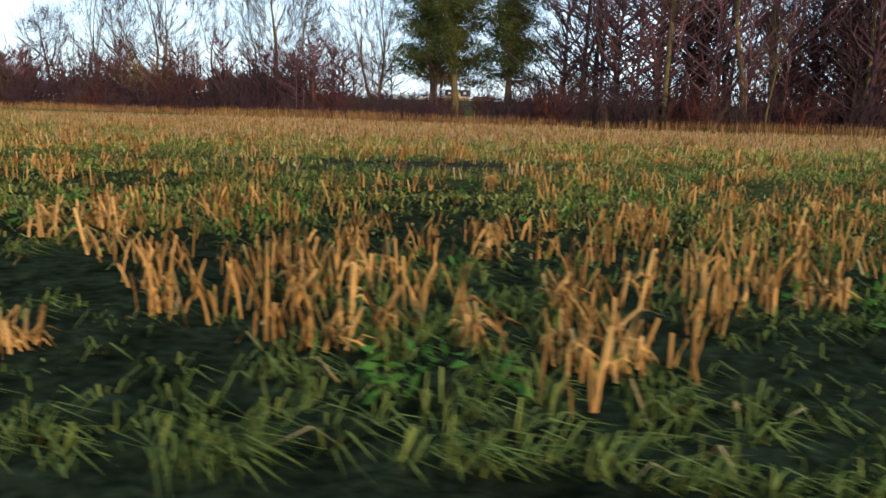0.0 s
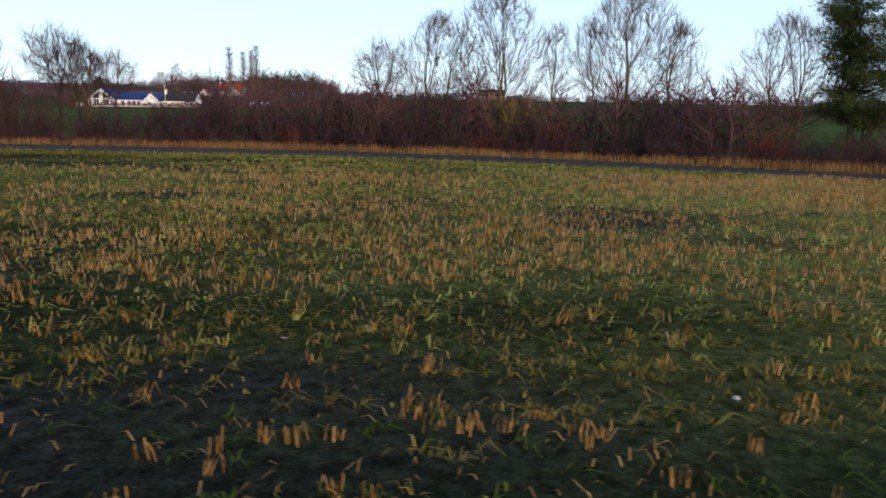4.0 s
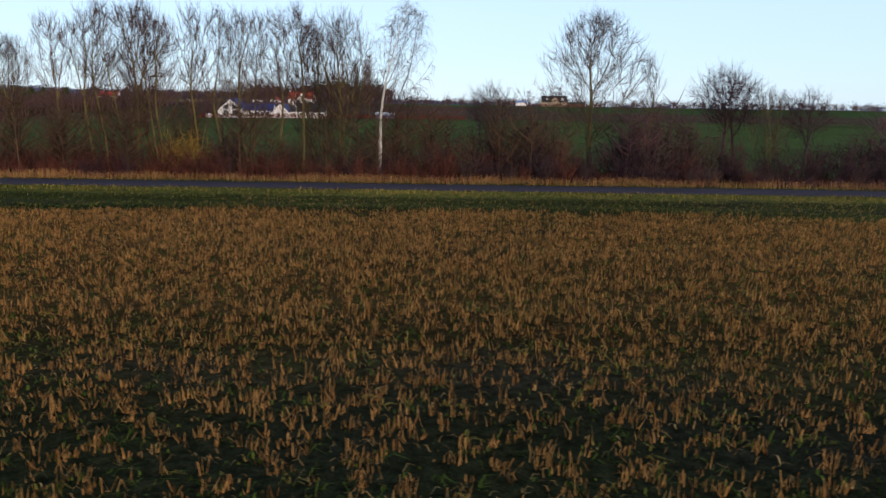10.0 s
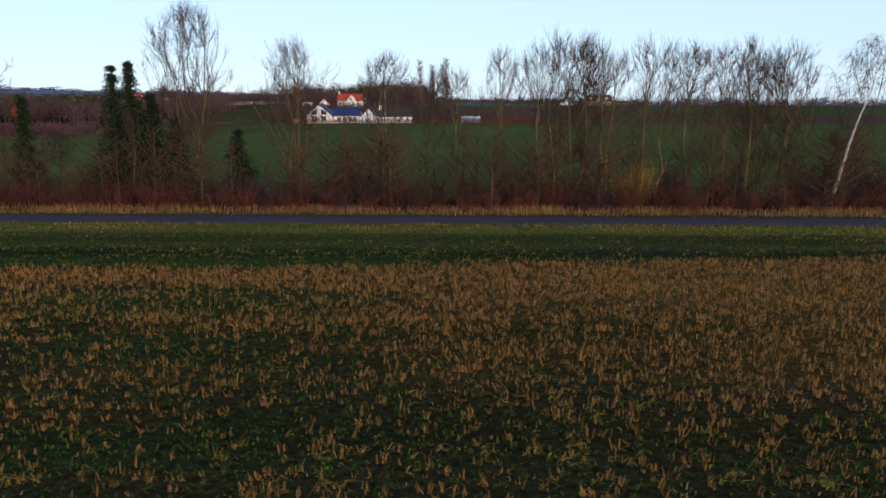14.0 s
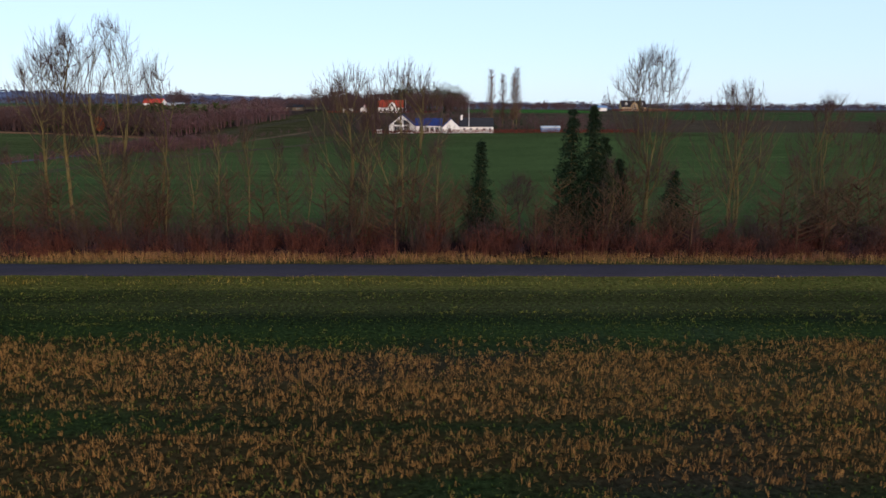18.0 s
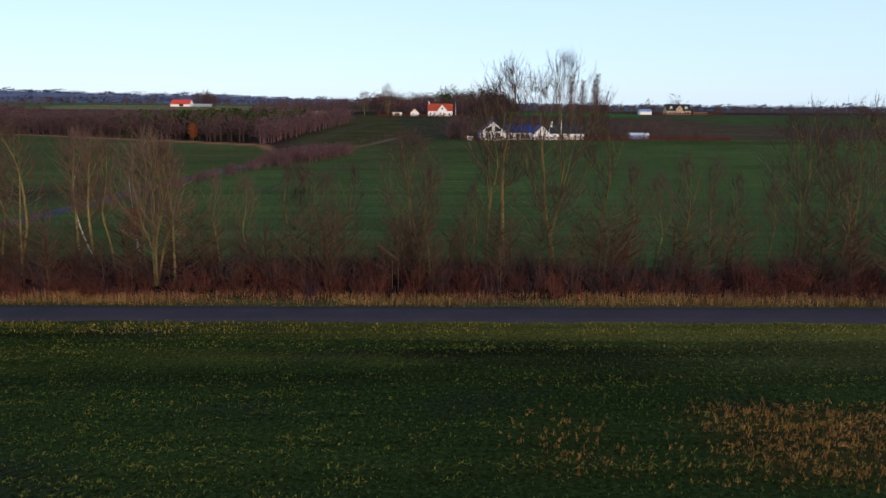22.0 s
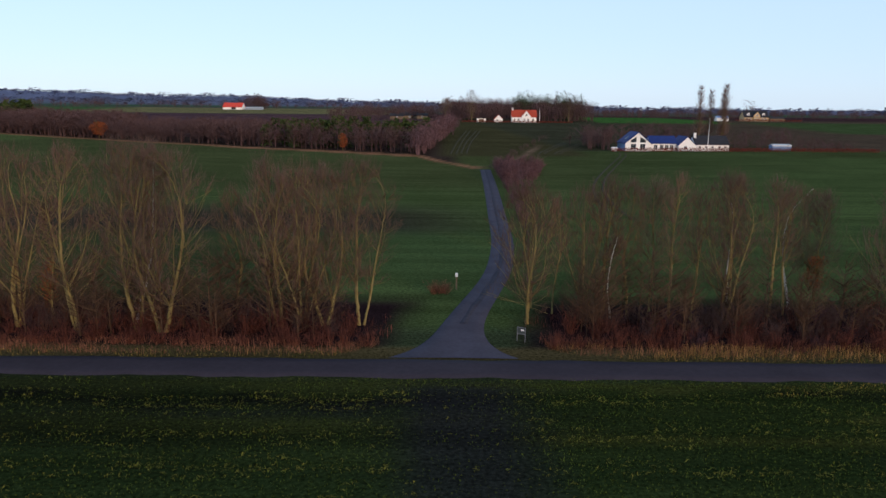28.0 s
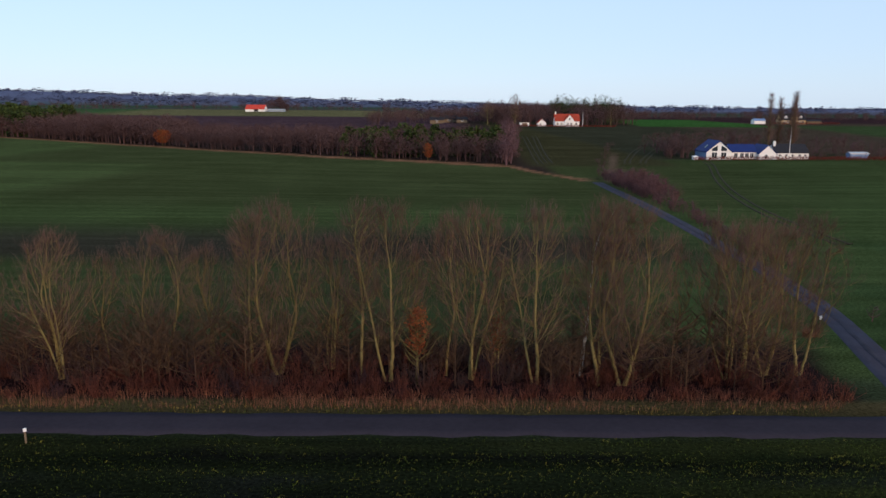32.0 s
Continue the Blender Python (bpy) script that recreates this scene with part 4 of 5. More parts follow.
def shrub_mesh(seed, tall, wide, stems, mat):
    """Arching thin stems from one root, each with side twigs."""
    rng = np.random.RandomState(seed)
    t = Tubes()
    for _ in range(stems):
        az, out = rng.rand() * 6.28, rng.rand()
        p = np.array((math.cos(az), math.sin(az), 0)) * wide * 0.25 * rng.rand() + np.array((0, 0, -0.05))
        d = unit(np.array((math.cos(az) * 0.55 * out, math.sin(az) * 0.55 * out, 1)))
        h = tall * rng.uniform(0.5, 1.0)
        b = limb(rng, p, d, h, 0.012, 2, 0.18, 0.04)
        t.add(b, (0.016, 0.011, 0), 3)
        for _ in range(5):
            g = rng.uniform(0.2, 0.95)
            k = min(1, int(g * 2))
            q = b[k] + (b[k + 1] - b[k]) * (g * 2 - k)
            t.add(np.array([q, q + unit(rng.normal(0, 0.7, 3) + np.array((0, 0, 0.7))) * rng.uniform(0.25, 0.65) * tall / 2]), (0.012, 0), 3)
    return t.mesh("shrub", mat)


SHRUB_MATS = [M["redtwig"]] * 4 + [M["twig"]] * 3 + [M["darktwig"]] * 2
SHRUBS = [shrub_mesh(70 + i, 2.0, 1.5, 28, SHRUB_MATS[i]) for i in range(9)]
SHRUB_LABELS = ("leafless reddish-brown shrub beside the road", "leafless olive-brown shrub beside the road", "dense dark leafless thorn shrub beside the road")


def mesh_arrays(me):
    v, f = np.empty(len(me.vertices) * 3, np.float32), np.empty(len(me.polygons) * 3, np.int32)
    me.vertices.foreach_get("co", v)
    me.loops.foreach_get("vertex_index", f)
    return v.reshape(-1, 3), f.reshape(-1, 3)


SHRUB_ARRAYS = [mesh_arrays(me) for me in SHRUBS]
rng = np.random.RandomState(5)
behind = {0: [], 4: [], 7: []}
front = 0
for x in np.arange(-300, 42, 0.85):
    x = x + rng.normal(0, 0.3)
    gap = abs(x + 205.4)
    tall_zone = float(smooth(-70, -54, x) * smooth(-4, -14, x))
    for row in (0, 1, 2):
        off = (3.5 + rng.rand() * 1.2, 5.2 + rng.rand() * 1.8, 7.2 + rng.rand() * 2.6)[row]
        if gap < 4.4 + 0.25 * off:
            continue
        y = float(road_y(x)) + off
        s = rng.uniform(0.6, 1.1) * (0.82, 1.1, 1.35)[row] * (1 + (0.1, 0.35, 0.75)[row] * tall_zone)
        if x > 4:
            s *= 1.5
        if -76 < x < -36:      # single rounded bushes with gaps between them
            lump = float(value_noise(np.array([x / 3.4]), np.array([2.5]), 44)[0])
            s *= 0.60 + 0.62 * float(smooth(0.3, 0.7, lump)) + 0.25 * float(smooth(-44, -36, x))
        pick = rng.rand()
        if x > -66:
            i = 7 + rng.randint(2) if pick < 0.6 else 4 + rng.randint(3) if pick < 0.9 else rng.randint(4)
        else:
            i = rng.randint(4) if pick < (0.9, 0.6, 0.3)[row] else 4 + rng.randint(3) if pick < 0.9 else 7 + rng.randint(2)
        m = pose(x, y, 0, 0, 0, rng.rand() * 360) @ Matrix.Diagonal((s * 1.15, s * 1.15, s * rng.uniform(0.8, 1.15), 1))
        if row == 1 and front < 290 and -265 < x < 20 and rng.rand() < 0.8:
            ob = new("shrub", SHRUBS[i])
            ob.matrix_basis = m
            tagged(ob, SHRUB_LABELS[0 if i < 4 else 1 if i < 7 else 2], "shrub", "roadside shrubs")
            front += 1
        else:
            v, f = SHRUB_ARRAYS[i]
            mm = np.array(m)
            behind[0 if i < 4 else 4 if i < 7 else 7].append((v @ mm[:3, :3].T + mm[:3, 3], f))
for k, label in ((0, "thicket of reddish-brown leafless shrubs along the road"), (4, "thicket of olive-brown leafless shrubs along the road"), (7, "thicket of dark leafless thorn bushes along the road")):
    v, f = gather(behind[k])
    tagged(new("thicket", fast_mesh("thicket", v, f, SHRUB_MATS[k])), label, "thicket", kind="stuff")
young = []
for _ in range(480):
    x = rng.uniform(-300, -58)
    if abs(x + 205.4) < 7:
        continue
    young.append((x, float(road_y(x)) + rng.uniform(5.0, 10.5), rng.uniform(2.2, 5.4), rng.uniform(0.8, 1.3)))
corner = []
for _ in range(110):
    x = rng.uniform(-58, 0)
    if x < -36 and value_noise(np.array([x / 3.4]), np.array([2.5]), 44)[0] < 0.5:
        continue
    corner.append((x, float(road_y(x)) + rng.uniform(6.5, 11), rng.uniform(2.8, 4.6), rng.uniform(1.0, 1.5)))
for _ in range(120):
    x = rng.uniform(6, 42)
    corner.append((x, float(road_y(x)) + rng.uniform(5, 13), rng.uniform(4, 9), rng.uniform(1.0, 1.4)))
scatter("young_growth", BARE_FINE + BARE_FAR[:1], corner, M["purple"], "dark tangle of young leafless trees at the bend", "thicket")
scatter("young_growth", BARE_FINE, young, M["sapling"], "tangle of thin young leafless stems behind the shrubs", "thicket")
for x, y, s in ((-17.9, 46.2, 1.7), (-16.7, 46.8, 1.3), (-83.5, 49, 1.5), (-84.6, 49.4, 1.2)):
    ob = new("shrub", shrub_mesh(int(-x * 10), 2.3, 2.0, 60, M["ochre"]))
    ob.matrix_basis = pose(x, y, 0) @ Matrix.Diagonal((s, s, s, 1))
    tagged(ob, "yellow-ochre willow bush with many upright bare stems", "shrub", "willow bushes")

# ---- far woods and hedges ----
edge_meshes = [fast_mesh("wood_edge_tree", *gather([far_bare(rng, 22, wide=w, low=0.2), far_round(rng, 26, 0.30)]), M["woodmass"]) for w in (0.40, 0.50, 0.45, 0.6)]
for i, x in enumerate(np.arange(-560, -216, 3.2)):
    x = x + rng.normal(0, 0.9)
    y = float(wood_y(x)) + 2.5 + rng.rand() * 6
    h = rng.uniform(5.0, 9.4) * (1.3 if x < -366 else 1.0)
    ob = new("wood_edge_tree", edge_meshes[i % 4])
    ob.matrix_basis = pose(x, y, ground_z(x, y), 0, 0, i * 77) @ Matrix.Diagonal((h * rng.uniform(0.9, 1.6), h * 1.2, h, 1))
    tagged(ob, "bare brown tree at the edge of a far wood", "tree", "wood edge trees")
places, firs = [], []
for _ in range(1500):
    x = rng.uniform(-580, -204)
    y = float(wood_y(x)) + 6 + 70 * rng.rand() ** 1.2
    if x > -218 + (y - 238) * 0.09 + 2:
        continue
    h = rng.uniform(7.6, 10.2) * (1.3 if x < -366 else 1.0)
    if (-272 < x < -212 and 262 < y < 330 and rng.rand() < 0.55) or x < -462 and rng.rand() < 0.6:
        firs.append((x, y, h * (1.15 if x < -395 else 0.9), rng.uniform(0.9, 1.3)))
    else:
        places.append((x, y, h, rng.uniform(0.9, 1.2)))
side = []
for y in np.arange(238, 372, 1.5):     # the wood's eastern side
    side.append((-215 + (y - 238) * 0.09 + rng.normal(0, 1.2), y, rng.uniform(6, 10.5), 1.25))
scatter("bare_woodland", ROUND_FAR, [(a, b, h, w * 1.3) for a, b, h, w in places], M["woodmass"], "dense brown leafless woodland behind a green field", "woodland")
scatter("wood_side", ROUND_FAR, side, M["purplewood"], "purple-brown leafless trees along the side of a wood", "woodland")
scatter("conifers", FIR_FAR, firs, M["farconifer"], "dark green conifers growing in a leafless wood", "woodland")

# trees and thickets round the farmhouses
yard = []
for x, y, h in ((-150, 278, 8), (-146, 284, 9), (-141, 280, 8.5), (-136, 286, 9), (-131, 280, 8), (-128, 288, 9), (-124, 282, 8), (-154, 285, 8), (-160, 280, 7), (-120, 288, 8)):
    yard.append((x, y, h, 1.3))
for _ in range(150):
    x, y = rng.uniform(-150, -58), rng.uniform(264, 335)
    if -152 < x < -106 and y < 276:
        continue
    yard.append((x, y, rng.uniform(2.5, 5.5) if x > -108 or y < 290 else rng.uniform(4, 8.5), rng.uniform(0.9, 1.5)))
for y in np.arange(196, 318, 2.6):
    x = -193 + (y - 190) * 0.24
    yard.append((x - 3 + rng.normal(0, 1.0), y, rng.uniform(1.0, 2.2), 1.5))
for _ in range(60):
    yard.append((rng.uniform(-106, -62), rng.uniform(262, 284), rng.uniform(1.8, 3.6), 1.5))
for _ in range(26):
    yard.append((rng.uniform(-156, -148), rng.uniform(262, 282), rng.uniform(4, 8), 1.3))
lane = []
for _ in range(640):
    y = 58 + 140 * rng.rand() ** 0.8
    if rng.rand() > 0.12 + 0.88 * smooth(85, 160, y) * (0.4 + 0.6 * (value_noise(np.array([y / 9.0]), np.array([1.5]), 43)[0] > 0.4)):
        continue
    x = float(track_x(y)) + 2.6 + rng.rand() ** 1.6 * (1.4 + max(0, y - 110) * 0.13)
    lane.append((x, y, rng.uniform(0.7, 1.6) + 2.2 * rng.rand() * smooth(110, 170, y), 1.9))
scatter("lane_bushes", BARE_FAR, lane, M["purple"], "purple-brown leafless bushes along a farm track", "bushes")
scatter("garden_thicket", BARE_DIM + ROUND_FAR[:2], yard, M["woodmass"], "leafless purple-brown bushes round a farmhouse garden", "bushes")
belt = []
for _ in range(330):
    x, y = rng.uniform(-205, -108), rng.uniform(486, 610)
    if -168 < x < -146 and y < 492:
        continue
    belt.append((x, y, rng.uniform(10, 16), rng.uniform(0.9, 1.3)))
for _ in range(170):
    belt.append((rng.uniform(-290, -195), rng.uniform(505, 600), rng.uniform(7, 12), 1.2))
for _ in range(150):
    belt.append((rng.uniform(-115, 10), rng.uniform(665, 730), rng.uniform(5, 9), 1.2))
for x, y, h in ((-190, 470, 18), (-186, 476, 15), (-180, 484, 14), (-143, 482, 12), (-136, 478, 11), (-6, 545, 12), (12, 548, 15), (18, 549, 13)):
    belt.append((x, y, h, 1.5))
plant("oak", -190, 470, 19)
plant("round", -206, 486, 14)
plant("round", -128, 478, 13)
pines = [(rng.uniform(-158, -112), rng.uniform(512, 540), rng.uniform(16, 20.5), rng.uniform(0.7, 1.0)) for _ in range(46)]
scatter("far_pines", ROUND_FAR, pines, M["farconifer"], "row of dark pines standing above bare trees", "woodland")
scatter("far_tree_belt", ROUND_FAR, belt, M["woodmass"], "belt of bare brown trees behind distant houses", "woodland")
low = [(rng.uniform(-30, 620), rng.uniform(690, 830), rng.uniform(6, 9.5), 1.6) for _ in range(420)]
low += [(rng.uniform(-900, -300), rng.uniform(880, 1000), rng.uniform(5, 12), 1.5) for _ in range(160)]
low += [(-425 + rng.normal(0, 7), 868 + rng.normal(0, 8), rng.uniform(10, 20), 1.3) for _ in range(22)]
low += [(rng.uniform(-640, -560), rng.uniform(640, 700), rng.uniform(3, 6), 1.6) for _ in range(26)]
scatter("distant_brown_wood", ROUND_FAR, low, M["woodmass"], "low reddish-brown woods and hedges on far fields", "woodland")


def blob_tree(rng):
    chunks = [clump_cards(rng, np.array((rng.normal(0, 0.3), rng.normal(0, 0.3), 0.25 + 0.5 * rng.rand())), 0.34, 9, 0.34, 0.9) for _ in range(3)]
    return gather(chunks)


BLOBS = [blob_tree(rng) for _ in range(5)]
line = []
for _ in range(1500):
    x, y = rng.uniform(-2900, 2300), rng.uniform(1150, 3300)
    if value_noise(np.array([x / 260.0]), np.array([y / 120.0]), 41)[0] < 0.47:
        continue
    line.append((x, y, rng.uniform(7, 15), 2.6))
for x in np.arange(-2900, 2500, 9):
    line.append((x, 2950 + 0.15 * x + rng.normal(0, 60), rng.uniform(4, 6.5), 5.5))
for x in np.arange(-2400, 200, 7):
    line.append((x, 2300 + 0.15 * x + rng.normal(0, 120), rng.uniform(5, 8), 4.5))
scatter("distant_woods", BLOBS, line, M["haze"], "wooded ridges along the horizon with blue-grey haze in their colour", "woodland")

# columns of poplars beside the white house
for x, y, h in ((-107.0, 296, 22.3), (-102.2, 298, 20.6), (-98.2, 295, 21.0), (-96.8, 297, 23)):
    r2 = np.random.RandomState(int(-x * 10))
    n = 420
    f = r2.uniform(0.12, 0.97, n)
    az = r2.uniform(0, 6.28, n)
    p0 = np.stack([0 * f, 0 * f, f * h], 1)
    out = np.stack([np.cos(az), np.sin(az), 0 * f], 1)
    l = h * (0.06 + 0.09 * (1 - f)) * r2.uniform(0.6, 1.2, n)
    p1 = p0 + out * l[:, None] * 0.6 + np.array((0, 0, 1)) * l[:, None] * 0.4
    p2 = p0 + out * l[:, None] * 1.0 + np.array((0, 0, 1)) * l[:, None] * 1.05
    root = thing("poplar", pose(x, y, ground_z(x, y)), "tall slim bare poplar in a row behind a white house", "tree", "poplars")
    new("trunk", fast_mesh("trunk", *tube_array(np.array([[(0, 0, -0.2), (0.1, 0, h * 0.5), (0, 0, h)]]), np.array([[0.22, 0.12, 0]]), 6), M["bark"])).parent = root
    new("crown", fast_mesh("crown", *tube_array(np.stack([p0, p1, p2], 1), np.stack([0.05 + 0 * f, 0.04 + 0 * f, 0 * f], 1), 3), M["littwig"])).parent = root


def leafy_tree(name, x, y, tall, wide, mat, label, seed, size=0.2, low=0.25):
    r2 = np.random.RandomState(seed)
    root = thing(name, pose(x, y, ground_z(x, y)), label, "tree", "rust-leaved trees")
    v, f = far_bare(r2, 26, wide=0.5)
    new("trunk", fast_mesh("trunk", v * tall, f, M["bark"])).parent = root
    chunks = []
    for _ in range(int(26 * tall)):
        h = r2.uniform(low, 0.95)
        az, rad = r2.rand() * 6.28, wide * math.sqrt(r2.rand()) * math.sin(3.1 * min(1, (h - low) / (1 - low) * 0.85 + 0.12))
        chunks.append(clump_cards(r2, np.array((math.cos(az) * rad, math.sin(az) * rad, h * tall)), 0.3, 7, size))
    new("leaves", fast_mesh("leaves", *gather(chunks), mat)).parent = root
    return root


leafy_tree("beech", -237.6, 47.6, 5.4, 0.75, M["rust"], "small beech holding its rust-brown dead leaves", 3, 0.14, 0.4)
leafy_tree("beech", -359, 331, 7.6, 4.0, M["rust"], "rust-leaved beech at the corner of a wood", 4, 0.55)
leafy_tree("beech", -232.4, 49.8, 4.2, 0.6, M["rust"], "small beech holding its rust-brown dead leaves", 5, 0.13, 0.4)
leafy_tree("beech", -180.9, 52.5, 4.4, 0.7, M["rust"], "small beech holding its rust-brown dead leaves", 6, 0.13, 0.5)
leafy_tree("beech", -240.5, 250, 6.0, 1.6, M["rust"], "rust-leaved beech at the edge of a wood", 7, 0.4)


def clipped_hedge(x0, x1, y, h, label):
    r2 = np.random.RandomState(int(abs(x0)))
    chunks = []
    for x in np.arange(x0, x1, 0.35):
        chunks.append(clump_cards(r2, np.array((x, y + r2.normal(0, 0.15), ground_z(x, y) + h * 0.5)), 0.55, 44, 0.26, h / 1.1))
    return tagged(new("hedge", fast_mesh("hedge", *gather(chunks), M["hedge"])), label, "hedge", kind="stuff")


clipped_hedge(-150, -60, 254, 1.5, "clipped rust-brown beech hedge before a white house")
clipped_hedge(-6, 40, 520, 1.6, "clipped rust-brown hedge before a brick house")
clipped_hedge(-196, -128, 466, 1.3, "low brown hedge before a red-roofed house")


# ---- houses ----
def window(parent, x, z, w, h, y, mullions=1, arch=False):
    """A frame proud of the wall that faces the road, with panes."""
    b = 0.09
    fr = bmesh.new()
    for a in ((x - w / 2, x - w / 2 + b, z, z + h), (x + w / 2 - b, x + w / 2, z, z + h), (x - w / 2 + b, x + w / 2 - b, z, z + b), (x - w / 2 + b, x + w / 2 - b, z + h - b, z + h)):
        box(fr, a[0], a[1], y - 0.06, y - 0.003, a[2], a[3])
    for i in range(mullions):
        c = x - w / 2 + w * (i + 1) / (mullions + 1)
        box(fr, c - 0.04, c + 0.04, y - 0.055, y - 0.003, z + b, z + h - b)
    win = part("window", fr, M["white"], parent)
    part("pane", boxed(x - w / 2 + b, x + w / 2 - b, y - 0.03, y - 0.005, z + b, z + h - b), M["glass"], win)
    return win


def gable_block(parent, x0, x1, y0, y1, eave, ridge, axis, wall, roof, over=0.35):
    """Walls with two gables and a thick two-sided roof; the ridge runs along the axis."""
    if axis == "y":
        m = (x0 + x1) / 2
        w = prism(bmesh.new(), [(x0, -0.6), (x1, -0.6), (x1, eave), (m, ridge), (x0, eave)], y0, y1, "y")
        lo, hi, k = x0, x1, (ridge - eave) / (m - x0)
        a, b = y0 - over, y1 + over
    else:
        m = (y0 + y1) / 2
        w = prism(bmesh.new(), [(y0, -0.6), (y1, -0.6), (y1, eave), (m, ridge), (y0, eave)], x0, x1, "x")
        lo, hi, k = y0, y1, (ridge - eave) / (m - y0)
        a, b = x0 - over, x1 + over
    part("wall", w, wall, parent)
    t = 0.22
    r = prism(bmesh.new(), [(lo - over, eave - over * k + 0.02), (m, ridge + 0.02), (hi + over, eave - over * k + 0.02), (hi + over, eave - over * k + t), (m, ridge + t), (lo - over, eave - over * k + t)], a, b, axis)
    return part("roof", r, roof, parent)


def chimney(parent, x, y, z0, z1, mat):
    bm = boxed(x - 0.35, x + 0.35, y - 0.35, y + 0.35, z0, z1)
    box(bm, x - 0.42, x + 0.42, y - 0.42, y + 0.42, z1 - 0.001, z1 + 0.12)
    part("chimney", bm, mat, parent)


house = thing("house", pose(0.6, 8, -0.2), "long white farmhouse with blue-black roofs and a glazed gable", "house")
gable_block(house, -145.3, -136.6, 249.5, 261, 2.5, 6.1, "y", M["white"], M["slate"])
for i, x in enumerate((-142.6, -139.4)):
    window(house, x, 0.35, 1.9, 2.0, 249.5, 1)
    z0 = 2.75
    bm = prism(bmesh.new(), [(x - 0.95, z0), (x + 0.95, z0), (x + 0.95, z0 + (1.9 if i == 0 else 0.75)), (x - 0.95, z0 + (0.75 if i == 0 else 1.9))], 249.42, 249.49, "y")
    part("pane", bm, M["glass"], house, "slanted gable window pane")
gable_block(house, -136.2, -127.2, 251.5, 259, 2.4, 4.7, "x", M["white"], M["slate"], 0.25)
for x in (-134.4, -132.3, -130.6, -128.9):
    window(house, x, 0.3, 1.35, 1.7, 251.5, 1)
gable_block(house, -127.0, -121.0, 249.8, 260, 1.9, 4.7, "y", M["white"], M["slate"], 0.2)
window(house, -124.6, 0.5, 1.1, 1.2, 249.8)
gable_block(house, -120.8, -109.4, 250.8, 259, 2.2, 4.9, "x", M["white"], M["black"], 0.25)
for x in (-119.4, -117.2, -115.0, -112.6, -110.6):
    window(house, x, 1.0, 0.95, 0.7, 250.8, 0)
chimney(house, -120.3, 254, 4.0, 5.9, M["white"])
# thin panel that gives the side wall its blue shade by colour
part("wall", boxed(-145.42, -145.31, 249.6, 260.9, -0.4, 2.35), M["bluewall"], house, "side wall with blue shade put into its colour")
part("skylight", prism(bmesh.new(), [(-144.3, 3.63), (-143.2, 4.55), (-143.25, 4.60), (-144.35, 3.68)], 254, 255.2, "y"), M["glass"], house)
pole = thing("flagpole", pose(-117.4, 255, -0.3), "tall white flagpole standing before a white house", "flagpole")
t = Tubes()
t.add(np.array([(0, 0, -0.2), (0, 0, 5), (0, 0, 11.0)]), (0.11, 0.09, 0.05), 8)
new("pole", t.mesh("pole", M["white"])).parent = pole
part("finial", boxed(-0.09, 0.09, -0.09, 0.09, 10.95, 11.15, 0.03), M["white"], pole)
shed = thing("garden_shed", pose(-148.2, 258.5, ground_z(-148.2, 258.5)), "low white garden shed beside a farmhouse", "shed")
gable_block(shed, -0.8, 0.8, -0.8, 0.8, 0.8, 1.1, "x", M["white"], M["white"], 0.15)
hut = thing("garden_shed", pose(-88, 266, ground_z(-88, 266)), "low blue-painted hut with a grey metal roof at the garden edge", "shed")
gable_block(hut, -3.2, 3.2, -1.6, 1.6, 1.4, 1.9, "x", M["bluewall"], M["metal"], 0.2)

rz = ground_z(-157, 474)
red = thing("house", pose(-157.2, 474, rz), "white house with a red tiled roof and front gable", "house")
gable_block(red, -7.6, 7.6, -4, 4, 3.4, 7.4, "x", M["white"], M["redroof"])
gable_block(red, -1.6, 4.0, -5.0, 2, 3.8, 7.0, "y", M["white"], M["redroof"], 0.25)
for x in (-6, -3.6, 5.6):
    window(red, x, 0.9, 1.2, 1.3, -4.0)
for x in (0.1, 2.3):
    window(red, x, 0.9, 1.2, 1.3, -5.0)
window(red, 1.2, 3.9, 1.2, 1.3, -5.0)
chimney(red, -7.0, 0, 6.2, 8.8, M["white"])
out = thing("outbuilding", pose(-173.2, 472, ground_z(-173, 472)), "small white gabled outbuilding with a red door", "outbuilding")
gable_block(out, -2.6, 2.6, -3, 3, 2.0, 4.4, "y", M["white"], M["redroof"], 0.2)
window(out, -0.8, 0.8, 0.9, 1.0, -3)
car_port = thing("garage", pose(-184, 471, ground_z(-184, 471)), "low flat white garage beside a house", "garage")
part("wall", boxed(-2.8, 2.8, -3, 3, -0.5, 2.3), M["white"], car_port)
part("roof", boxed(-3.1, 3.1, -3.3, 3.3, 2.303, 2.55), M["black"], car_port)
part("door", boxed(-1.6, 1.6, -3.06, -3.003, 0, 1.9), M["wood"], car_port)
fp = thing("flagpole", pose(-147.6, 470, ground_z(-147.6, 470)), "white flagpole beside a red-roofed house", "flagpole")
t = Tubes()
t.add(np.array([(0, 0, -0.2), (0, 0, 5), (0, 0, 10.0)]), (0.13, 0.11, 0.06), 8)
new("pole", t.mesh("pole", M["white"])).parent = fp

